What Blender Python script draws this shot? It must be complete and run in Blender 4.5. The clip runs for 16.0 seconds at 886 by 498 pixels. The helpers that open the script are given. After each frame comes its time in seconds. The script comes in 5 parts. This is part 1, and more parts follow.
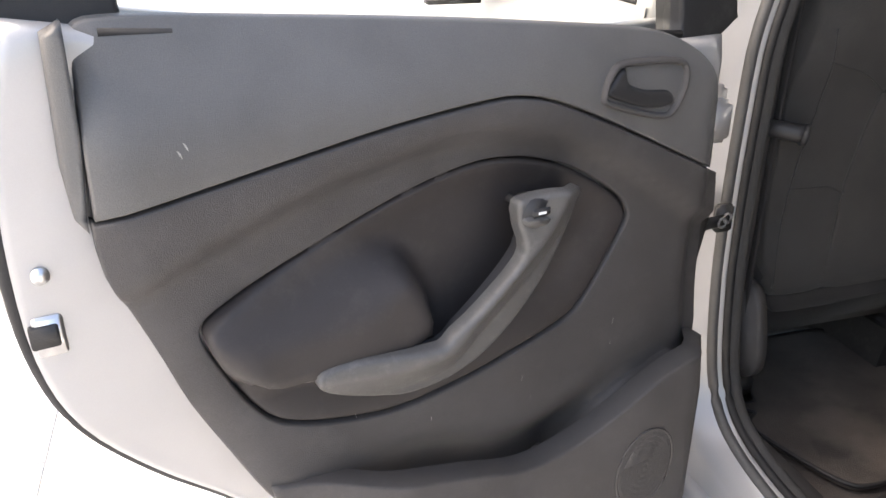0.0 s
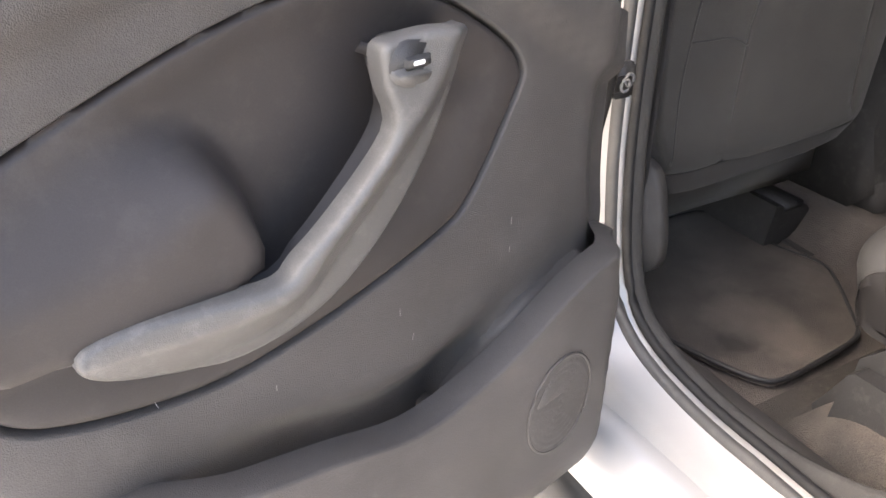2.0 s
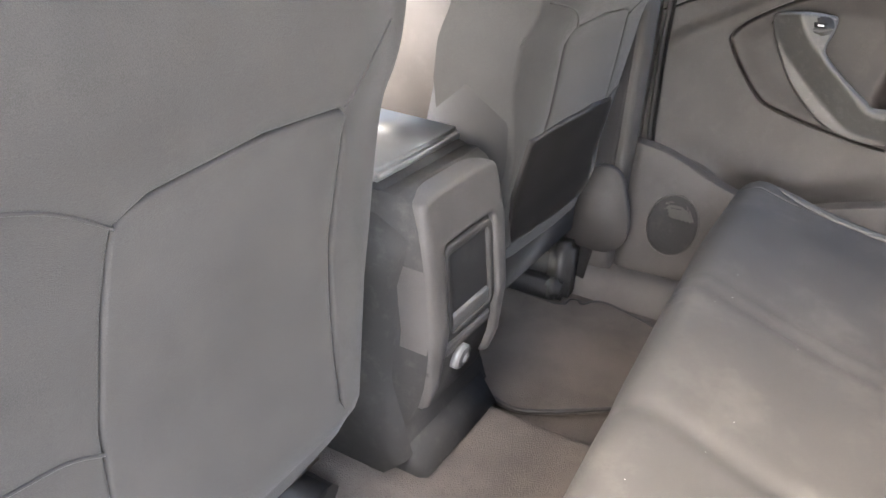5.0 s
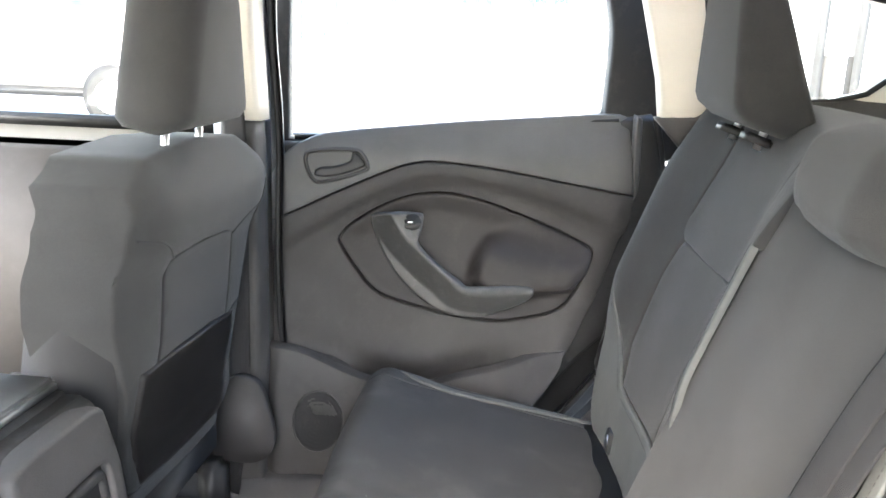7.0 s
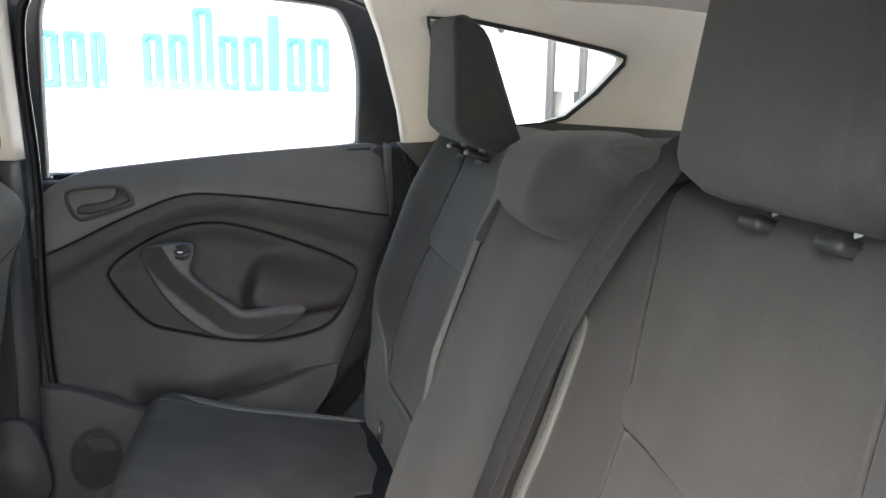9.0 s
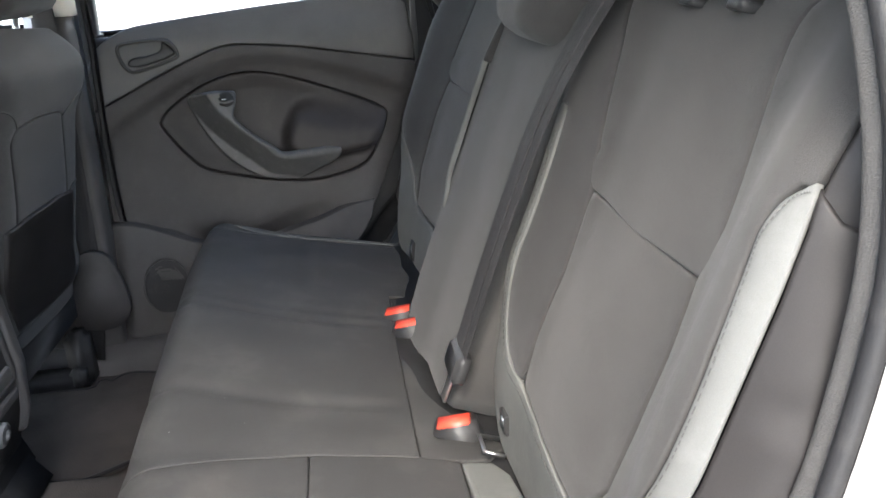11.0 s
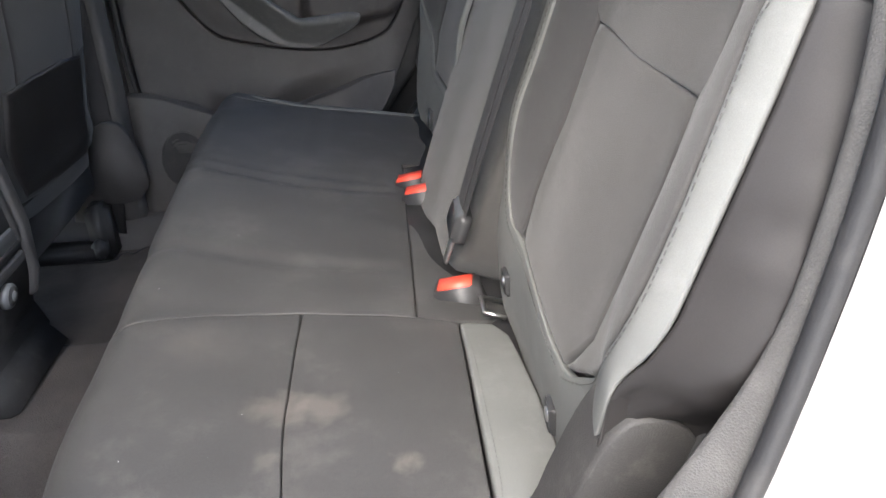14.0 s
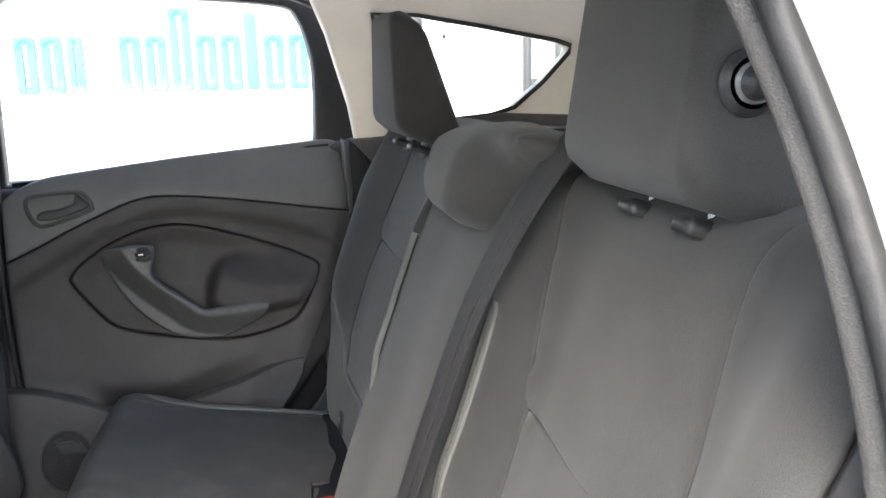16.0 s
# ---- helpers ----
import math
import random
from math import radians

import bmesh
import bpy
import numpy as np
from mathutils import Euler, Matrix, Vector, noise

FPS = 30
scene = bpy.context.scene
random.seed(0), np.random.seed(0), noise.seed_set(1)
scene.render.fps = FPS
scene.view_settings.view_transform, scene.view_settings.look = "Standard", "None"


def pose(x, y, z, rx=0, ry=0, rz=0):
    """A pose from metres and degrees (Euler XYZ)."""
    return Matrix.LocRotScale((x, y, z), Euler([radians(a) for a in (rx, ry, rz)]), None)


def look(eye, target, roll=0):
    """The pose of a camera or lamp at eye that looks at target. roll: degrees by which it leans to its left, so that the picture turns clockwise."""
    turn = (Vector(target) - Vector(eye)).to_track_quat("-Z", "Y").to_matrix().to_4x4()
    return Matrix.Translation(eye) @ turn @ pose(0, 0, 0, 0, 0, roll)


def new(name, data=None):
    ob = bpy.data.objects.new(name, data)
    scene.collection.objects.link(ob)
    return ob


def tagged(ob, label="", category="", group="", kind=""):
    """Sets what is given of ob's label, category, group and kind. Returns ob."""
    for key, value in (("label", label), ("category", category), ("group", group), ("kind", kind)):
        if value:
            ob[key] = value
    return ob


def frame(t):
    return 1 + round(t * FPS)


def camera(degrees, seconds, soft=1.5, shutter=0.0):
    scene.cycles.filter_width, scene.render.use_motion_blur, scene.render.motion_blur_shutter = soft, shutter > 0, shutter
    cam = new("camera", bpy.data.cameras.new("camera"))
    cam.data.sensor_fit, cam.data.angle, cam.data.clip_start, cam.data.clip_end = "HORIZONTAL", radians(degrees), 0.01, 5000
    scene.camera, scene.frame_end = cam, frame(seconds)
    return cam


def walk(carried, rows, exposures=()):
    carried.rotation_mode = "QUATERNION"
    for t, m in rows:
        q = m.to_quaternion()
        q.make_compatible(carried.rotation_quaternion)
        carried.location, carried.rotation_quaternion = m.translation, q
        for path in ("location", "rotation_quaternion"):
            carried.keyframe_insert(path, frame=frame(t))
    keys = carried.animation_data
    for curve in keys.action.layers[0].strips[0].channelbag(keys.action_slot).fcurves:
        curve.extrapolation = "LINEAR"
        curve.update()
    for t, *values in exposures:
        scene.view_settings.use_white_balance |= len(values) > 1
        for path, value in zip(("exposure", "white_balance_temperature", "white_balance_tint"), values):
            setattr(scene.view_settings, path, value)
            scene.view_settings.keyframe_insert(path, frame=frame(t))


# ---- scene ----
cam = camera(58.0, 16.0)
EXPOSURE = [(0.0, 2.35, 7250, 12), (1.0, 2.89, 7400, 13), (1.5, 3.08, 7400, 14), (2.5, 3.32, 7350, 12), (3.0, 3.25, 7150, 12), (4.0, 3.6, 7050, 12), (4.5, 4.47, 6900, 10), (5.0, 4.88, 7000, 11), (7.5, 4.08, 6400, 5), (8.0, 3.38, 6400, 5), (10.5, 3.28, 6250, 6), (11.5, 3.5, 6150, 6), (12.5, 3.42, 6150, 9), (13.5, 3.35, 6150, 8), (14.5, 3.38, 6150, 7), (15.0, 3.33, 6150, 6), (16.0, 3.53, 6250, 7)]
PATH = [
    (0, (-1.502, -0.274, 1.298), (-0.992, 1.47, 0.462), -0.1),
    (0.5, (-1.481, -0.188, 1.262), (-0.935, 1.517, 0.37), 0.1),
    (1, (-1.471, -0.114, 1.224), (-0.882, 1.541, 0.267), -0.4),
    (1.5, (-1.46, -0.054, 1.187), (-0.763, 1.52, 0.168), -0.0),
    (2, (-1.428, -0.021, 1.148), (-0.578, 1.471, 0.124), 0.9),
    (2.5, (-1.335, -0.002, 1.134), (-0.314, 1.402, 0.142), 0.8),
    (3, (-1.189, 0.056, 1.15), (-0.108, 1.379, 0.111), -0.0),
    (3.5, (-1.066, 0.124, 1.145), (0.106, 1.392, 0.134), 0.3),
    (4, (-0.954, 0.201, 1.155), (0.327, 1.365, 0.154), 1.6),
    (4.5, (-0.843, 0.275, 1.175), (0.541, 1.315, 0.173), 1.4),
    (5, (-0.784, 0.307, 1.238), (0.754, 1.183, 0.308), 3.0),
    (5.2, (-0.77, 0.295, 1.258), (0.825, 1.123, 0.38), 2.2),
    (7.3, (-0.755, 0.235, 1.295), (1.201, 0.317, 0.884), 1.6),
    (7.5, (-0.762, 0.237, 1.291), (1.201, 0.228, 0.908), 1.6),
    (8, (-0.809, 0.235, 1.289), (1.156, 0.037, 0.972), 2.3),
    (8.2, (-0.829, 0.232, 1.287), (1.131, -0.033, 0.99), 1.6),
    (10.3, (-1.017, 0.186, 1.269), (0.878, -0.185, 0.75), -0.9),
    (10.5, (-1.032, 0.187, 1.254), (0.857, -0.129, 0.676), -2.0),
    (11, (-1.076, 0.188, 1.23), (0.797, -0.025, 0.562), -2.1),
    (11.5, (-1.111, 0.183, 1.199), (0.705, 0.081, 0.369), -3.8),
    (12, (-1.119, 0.16, 1.127), (0.621, 0.214, 0.141), -5.3),
    (12.5, (-1.124, 0.169, 1.098), (0.539, 0.39, 0.01), -6.5),
    (13, (-1.11, 0.156, 1.099), (0.562, 0.344, 0.018), -5.8),
    (13.5, (-1.079, 0.143, 1.126), (0.647, 0.207, 0.118), -4.8),
    (14, (-1.045, 0.129, 1.157), (0.74, 0.055, 0.258), -3.5),
    (14.5, (-1.021, 0.13, 1.204), (0.822, -0.09, 0.458), -1.8),
    (15, (-1.0, 0.121, 1.238), (0.88, -0.198, 0.635), -1.5),
    (15.5, (-0.97, 0.122, 1.264), (0.935, -0.242, 0.778), -1.8),
    (16, (-0.947, 0.133, 1.289), (0.982, -0.22, 0.898), -1.3),
]
walk(cam, [(t, look(eye, target, roll)) for t, eye, target, roll in PATH], EXPOSURE)

# ---- world and daylight ----
world = bpy.data.worlds.new("world")
scene.world = world
world.use_nodes = True
_wn = world.node_tree.nodes
_sky = _wn.new("ShaderNodeTexSky")
_sky.sky_type = "NISHITA"
_sky.sun_disc = False
_sky.sun_elevation, _sky.sun_rotation = radians(46), radians(286.5)
_sky.air_density, _sky.dust_density = 1.0, 4.0
_bg = _wn["Background"]
_bg.inputs["Strength"].default_value = 0.15
world.node_tree.links.new(_sky.outputs["Color"], _bg.inputs["Color"])
sun = new("sun", bpy.data.lights.new("sun", "SUN"))
sun.data.energy, sun.data.angle, sun.data.color = 0.42, radians(60), (1.0, 0.985, 0.97)
sun.matrix_world = look((-7.3, 2.2, 8.0), (0, 0, 0))


# ---- materials ----
def material(name, color, rough=0.6, metal=0.0, grain=0.0, grain_scale=900.0, blotch=0.15, blotch_scale=9.0,
             bump=0.0, bump_scale=700.0, coat=0.0, spec=0.5, wear=None, wear_scale=25.0, wear_amount=0.0, sheen=0.0, weave=False, stains=()):
    m = bpy.data.materials.new(name)
    m.use_nodes = True
    nt = m.node_tree
    n, link = nt.nodes, nt.links.new
    b = n["Principled BSDF"]
    b.inputs["Roughness"].default_value, b.inputs["Metallic"].default_value = rough, metal
    b.inputs["Coat Weight"].default_value = coat
    b.inputs["Specular IOR Level"].default_value = spec
    b.inputs["Coat Roughness"].default_value = 0.08
    if sheen:
        b.inputs["Sheen Weight"].default_value, b.inputs["Sheen Roughness"].default_value = sheen, 0.5
    tc = n.new("ShaderNodeTexCoord")
    big = n.new("ShaderNodeTexNoise")
    big.inputs["Scale"].default_value, big.inputs["Detail"].default_value = blotch_scale, 5
    link(tc.outputs["Object"], big.inputs["Vector"])
    ramp = n.new("ShaderNodeMapRange")
    ramp.inputs["From Min"].default_value, ramp.inputs["From Max"].default_value = 0.3, 0.7
    ramp.inputs["To Min"].default_value, ramp.inputs["To Max"].default_value = 1 - blotch, 1 + blotch
    link(big.outputs["Fac"], ramp.inputs["Value"])
    fine = n.new("ShaderNodeTexNoise")
    fine.inputs["Scale"].default_value, fine.inputs["Detail"].default_value = grain_scale, 2
    link(tc.outputs["Object"], fine.inputs["Vector"])
    ramp2 = n.new("ShaderNodeMapRange")
    ramp2.inputs["From Min"].default_value, ramp2.inputs["From Max"].default_value = 0.3, 0.7
    ramp2.inputs["To Min"].default_value, ramp2.inputs["To Max"].default_value = 1 - grain, 1 + grain
    link(fine.outputs["Fac"], ramp2.inputs["Value"])
    mul = n.new("ShaderNodeMath")
    mul.operation = "MULTIPLY"
    link(ramp.outputs["Result"], mul.inputs[0])
    link(ramp2.outputs["Result"], mul.inputs[1])
    vm = n.new("ShaderNodeVectorMath")
    vm.operation = "SCALE"
    vm.inputs[0].default_value = color
    link(mul.outputs[0], vm.inputs["Scale"])
    out = vm.outputs["Vector"]
    if wear:
        wn = n.new("ShaderNodeTexNoise")
        wn.inputs["Scale"].default_value, wn.inputs["Detail"].default_value = wear_scale, 8
        wn.inputs["Roughness"].default_value = 0.7
        link(tc.outputs["Object"], wn.inputs["Vector"])
        wr = n.new("ShaderNodeMapRange")
        wr.inputs["From Min"].default_value, wr.inputs["From Max"].default_value = 0.52, 0.75
        wr.inputs["To Max"].default_value = wear_amount
        link(wn.outputs["Fac"], wr.inputs["Value"])
        mix = n.new("ShaderNodeMix")
        mix.data_type = "RGBA"
        mix.inputs["B"].default_value = (*wear, 1)
        link(wr.outputs["Result"], mix.inputs["Factor"])
        link(out, mix.inputs["A"])
        out = mix.outputs["Result"]
    # stains: (x, y, z, radius, colour, strength), ragged round spots
    for sx, sy, sz, sr, sc, amount in stains:
        far = n.new("ShaderNodeVectorMath")
        far.operation = "DISTANCE"
        far.inputs[1].default_value = (sx, sy, sz)
        link(tc.outputs["Object"], far.inputs[0])
        rag = n.new("ShaderNodeTexNoise")
        rag.inputs["Scale"].default_value, rag.inputs["Detail"].default_value = 1.2 / sr, 6
        link(tc.outputs["Object"], rag.inputs["Vector"])
        add = n.new("ShaderNodeMath")
        add.operation = "MULTIPLY_ADD"
        add.inputs[1].default_value = 1.6 * sr
        link(rag.outputs["Fac"], add.inputs[0])
        link(far.outputs["Value"], add.inputs[2])
        fac = n.new("ShaderNodeMapRange")
        fac.inputs["From Min"].default_value, fac.inputs["From Max"].default_value = 1.15 * sr, 1.75 * sr
        fac.inputs["To Min"].default_value, fac.inputs["To Max"].default_value = amount, 0.0
        link(add.outputs[0], fac.inputs["Value"])
        mx = n.new("ShaderNodeMix")
        mx.data_type = "RGBA"
        mx.inputs["B"].default_value = (*sc, 1)
        link(fac.outputs["Result"], mx.inputs["Factor"])
        link(out, mx.inputs["A"])
        out = mx.outputs["Result"]
    link(out, b.inputs["Base Color"])
    if bump:
        if weave:
            bt = n.new("ShaderNodeTexWave")
            bt.inputs["Scale"].default_value, bt.inputs["Distortion"].default_value = bump_scale, 1.5
            bt.inputs["Detail"].default_value, bt.inputs["Detail Scale"].default_value = 2, 2
            src = bt.outputs["Fac"]
        else:
            bt = n.new("ShaderNodeTexVoronoi")
            bt.inputs["Scale"].default_value = bump_scale
            src = bt.outputs["Distance"]
        link(tc.outputs["Object"], bt.inputs["Vector"])
        bn = n.new("ShaderNodeBump")
        bn.inputs["Strength"].default_value, bn.inputs["Distance"].default_value = bump, 0.001
        link(src, bn.inputs["Height"])
        link(bn.outputs["Normal"], b.inputs["Normal"])
    return m


PLASTIC = material("charcoal_plastic", (0.052, 0.049, 0.048), 0.55, spec=0.3, grain=0.12, bump=0.35, bump_scale=900,
                   wear=(0.10, 0.095, 0.09), wear_amount=0.25)
TRIM_GREY = material("matte_grey_trim_plastic", (0.040, 0.039, 0.038), 0.7, spec=0.25, grain=0.14, bump=0.4, bump_scale=800, wear=(0.09, 0.087, 0.083), wear_amount=0.35, wear_scale=40)
PLASTIC_UP = material("soft_upper_plastic", (0.081, 0.080, 0.079), 0.5, grain=0.10, bump=0.25, bump_scale=900,
                      wear=(0.11, 0.105, 0.10), wear_amount=0.2)
PLASTIC_PULL = material("pull_plastic", (0.064, 0.063, 0.062), 0.46, grain=0.10, bump=0.2, bump_scale=1100,
                        wear=(0.16, 0.155, 0.15), wear_amount=0.4, wear_scale=60)
VINYL = material("brown_black_vinyl", (0.028, 0.0245, 0.024), 0.55, spec=0.35, grain=0.08, bump=0.12, bump_scale=1500,
                 wear=(0.075, 0.066, 0.06), wear_amount=0.3)
FABRIC = material("charcoal_fabric", (0.036, 0.035, 0.0342), 0.9, grain=0.22, grain_scale=1400, bump=0.3, bump_scale=1200,
                  sheen=0.1, spec=0.15, wear=(0.06, 0.057, 0.053), wear_amount=0.25, wear_scale=12)
FABRIC_DK = material("dark_side_fabric", (0.031, 0.030, 0.030), 0.85, grain=0.15, grain_scale=1400, bump=0.25, bump_scale=1000,
                     sheen=0.1, spec=0.15)
PALE = (0.13, 0.115, 0.10)
STAINS = [(-0.440, 0.263, 0.70, 0.034, PALE, 0.34), (-0.440, 0.226, 0.70, 0.030, PALE, 0.34), (-0.505, 0.268, 0.70, 0.016, PALE, 0.25), (-0.520, 0.148, 0.70, 0.019, PALE, 0.38), (-0.33, 0.36, 0.70, 0.05, PALE, 0.12)]
CUSHION = material("cushion_fabric", (0.033, 0.0323, 0.0317), 0.72, grain=0.2, grain_scale=1400, bump=0.3, bump_scale=1200,
                   spec=0.35, wear=(0.095, 0.09, 0.082), wear_amount=0.4, wear_scale=9,
                   stains=STAINS)
LIGHT_VINYL = material("light_grey_trim_fabric", (0.094, 0.0955, 0.092), 0.9, spec=0.2, grain=0.08, grain_scale=1600, bump=0.1,
                       bump_scale=1800, blotch=0.08, wear=(0.15, 0.15, 0.146), wear_amount=0.3)
CARPET = material("grey_brown_carpet", (0.050, 0.043, 0.039), 0.97, grain=0.45, grain_scale=900, bump=0.9, bump_scale=500,
                  wear=(0.11, 0.095, 0.083), wear_amount=0.4, wear_scale=14, blotch=0.3,
                  stains=[(-0.60, 0.47, 0.38, 0.10, (0.12, 0.105, 0.095), 0.35), (-0.63, 0.35, 0.50, 0.10, (0.085, 0.066, 0.054), 0.4), (-0.55, 0.25, 0.52, 0.10, (0.03, 0.028, 0.026), 0.5), (0.05, 0.72, 0.45, 0.09, (0.11, 0.095, 0.08), 0.35), (-0.1, 0.55, 0.45, 0.08, (0.035, 0.03, 0.027), 0.4)])
RISER = material("dark_felt_carpet", (0.030, 0.027, 0.0245), 0.97, grain=0.5, grain_scale=800, bump=0.9, bump_scale=500,
                 wear=(0.085, 0.072, 0.06), wear_amount=0.45, wear_scale=18, blotch=0.35,
                 stains=[(-0.60, 0.40, 0.45, 0.07, (0.095, 0.08, 0.068), 0.4), (-0.63, 0.33, 0.50, 0.06, (0.085, 0.066, 0.054), 0.35)])
MAT = material("dark_floor_mat_pile", (0.048, 0.041, 0.0365), 0.97, grain=0.4, grain_scale=1000, bump=0.8, bump_scale=600,
               wear=(0.10, 0.085, 0.075), wear_amount=0.5, wear_scale=7, blotch=0.3,
               stains=[(-0.46, 0.66, 0.385, 0.09, (0.12, 0.10, 0.085), 0.40), (-0.53, 0.62, 0.385, 0.04, (0.012, 0.011, 0.010), 0.7), (-0.45, 0.58, 0.385, 0.07, (0.12, 0.10, 0.085), 0.35), (0.40, 0.66, 0.385, 0.12, (0.09, 0.075, 0.065), 0.35)])
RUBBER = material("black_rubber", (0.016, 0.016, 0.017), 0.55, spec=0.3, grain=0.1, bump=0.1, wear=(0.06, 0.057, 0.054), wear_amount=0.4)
LIP = material("grey_rubber_lip", (0.075, 0.073, 0.072), 0.5, grain=0.12, bump=0.12, wear=(0.14, 0.135, 0.13), wear_amount=0.4)
PAINT = material("silver_white_paint", (0.34, 0.334, 0.327), 0.32, metal=0.15, blotch=0.03, coat=0.6, grain=0.02)
HEADLINER = material("beige_headliner", (0.66, 0.62, 0.55), 0.9, grain=0.06, blotch=0.05, bump=0.3, bump_scale=800)
BEIGE = material("beige_pillar_plastic", (0.66, 0.61, 0.53), 0.6, grain=0.04, blotch=0.05, bump=0.15)
DARKPL = material("black_plastic", (0.022, 0.022, 0.023), 0.45, spec=0.35, grain=0.1, bump=0.15, wear=(0.06, 0.06, 0.06), wear_amount=0.25)
CONSOLE = material("dark_console_plastic", (0.027, 0.0262, 0.026), 0.6, spec=0.22, grain=0.12, bump=0.25, bump_scale=900, wear=(0.085, 0.08, 0.075), wear_amount=0.4, wear_scale=40)
RED = material("red_buckle_plastic", (0.62, 0.06, 0.032), 0.45, grain=0.03, blotch=0.05)
METAL = material("bright_steel", (0.6, 0.6, 0.6), 0.3, metal=1.0, grain=0.05)
SILVERPL = material("satin_grey_plastic", (0.13, 0.13, 0.13), 0.35, grain=0.05, bump=0.1, wear=(0.22, 0.22, 0.22), wear_amount=0.3)
WEB = material("belt_webbing", (0.022, 0.021, 0.022), 0.75, spec=0.3, grain=0.2, bump=0.6, bump_scale=450, weave=True)
THREAD = material("dark_grey_thread", (0.045, 0.045, 0.044), 0.85)
TILE = material("white_floor_tile", (0.72, 0.71, 0.68), 0.35, blotch=0.05, grain=0.02)
PAVE = material("pale_concrete", (0.58, 0.57, 0.55), 0.8, blotch=0.08, grain=0.06)
GROUT = material("grey_grout", (0.35, 0.34, 0.32), 0.9)
WALLW = material("white_wall_paint", (0.82, 0.82, 0.82), 0.8, blotch=0.04)
CYAN = material("cyan_sign", (0.034, 0.15, 0.20), 0.6, blotch=0.03)
SATIN = material("dark_satin_side_fabric", (0.0165, 0.0152, 0.0150), 0.52, spec=0.22, grain=0.14, grain_scale=1400, bump=0.08, bump_scale=2200, blotch=0.18, blotch_scale=14)
FRAMEM = material("dark_window_frame", (0.03, 0.03, 0.03), 0.5)
TYRE = material("tyre_rubber", (0.02, 0.02, 0.02), 0.8)
CARGREY = material("dark_car_paint", (0.12, 0.12, 0.13), 0.3, metal=0.4, coat=0.6, blotch=0.03)
LABELW = material("white_print", (0.75, 0.75, 0.75), 0.6, blotch=0.02)
DUST = material("dried_scuff", (0.30, 0.29, 0.27), 0.9, blotch=0.3, blotch_scale=120)


def glass_material():
    m = bpy.data.materials.new("window_glass")
    m.use_nodes = True
    nt = m.node_tree
    n = nt.nodes
    n.remove(n["Principled BSDF"])
    tr = n.new("ShaderNodeBsdfTransparent")
    tr.inputs["Color"].default_value = (0.90, 0.93, 0.92, 1)
    gl = n.new("ShaderNodeBsdfGlossy")
    gl.inputs["Roughness"].default_value = 0.02
    fr = n.new("ShaderNodeFresnel")
    fr.inputs["IOR"].default_value = 1.45
    mx = n.new("ShaderNodeMixShader")
    nt.links.new(fr.outputs[0], mx.inputs[0])
    nt.links.new(tr.outputs[0], mx.inputs[1])
    nt.links.new(gl.outputs[0], mx.inputs[2])
    nt.links.new(mx.outputs[0], n["Material Output"].inputs["Surface"])
    return m


GLASS = glass_material()


# ---- mesh helpers ----
from mathutils.geometry import delaunay_2d_cdt


def part(name, bm, mat, parent=None, label="", smooth=True):
    me = bpy.data.meshes.new(name)
    if smooth:
        for f in bm.faces:
            f.smooth = True
    bm.normal_update()
    bm.to_mesh(me)
    bm.free()
    me.materials.append(mat)
    ob = new(name, me)
    ob.parent = parent
    if label:
        ob["label"] = label
    return ob


def thing(name, label, category, group="", kind=""):
    return tagged(new(name), label, category, group, kind)


def from_arrays(verts, faces):
    bm = bmesh.new()
    vs = [bm.verts.new(v) for v in verts]
    for f in faces:
        try:
            bm.faces.new([vs[i] for i in f])
        except ValueError:
            pass
    return bm


def curve2(points, per=6, closed=True):
    """Catmull-Rom through 2D or 3D points."""
    p = np.array(points, float)
    n = len(p)
    out = []
    for i in range(n if closed else n - 1):
        if closed:
            a, b, c, d = p[i - 1], p[i], p[(i + 1) % n], p[(i + 2) % n]
        else:
            a, b, c, d = p[max(i - 1, 0)], p[i], p[i + 1], p[min(i + 2, n - 1)]
        for k in range(per):
            t = k / per
            out.append(0.5 * (2 * b + (c - a) * t + (2 * a - 5 * b + 4 * c - d) * t * t + (3 * b - a - 3 * c + d) * t**3))
    if not closed:
        out.append(p[-1])
    return np.array(out)


def dense(points, step, closed=True):
    p = np.array(points, float)
    out = []
    for i in range(len(p) if closed else len(p) - 1):
        a, b = p[i], p[(i + 1) % len(p)]
        k = max(1, int(round(np.linalg.norm(b - a) / step)))
        out += [a + (b - a) * j / k for j in range(k)]
    if not closed:
        out.append(p[-1])
    return np.array(out)


def inside(poly, pts):
    x, y = pts[:, 0], pts[:, 1]
    res = np.zeros(len(pts), bool)
    a, b = poly, np.roll(poly, -1, 0)
    for (x0, y0), (x1, y1) in zip(a, b):
        if y0 == y1:
            continue
        c = ((y0 > y) != (y1 > y)) & (x < (x1 - x0) * (y - y0) / (y1 - y0) + x0)
        res ^= c
    return res


def edge_distance(poly, pts):
    best = np.full(len(pts), 1e9)
    a, b = poly, np.roll(poly, -1, 0)
    for p, q in zip(a, b):
        d = q - p
        L = d @ d
        if L < 1e-14:
            continue
        t = np.clip(((pts - p) @ d) / L, 0, 1)
        best = np.minimum(best, np.linalg.norm(pts - p - t[:, None] * d, axis=1))
    return best


def signed(poly, pts):
    """Distance to a closed outline, positive inside."""
    return edge_distance(poly, pts) * np.where(inside(poly, pts), 1, -1)


def smoothstep(x, a, b):
    t = np.clip((x - a) / (b - a), 0, 1)
    return t * t * (3 - 2 * t)


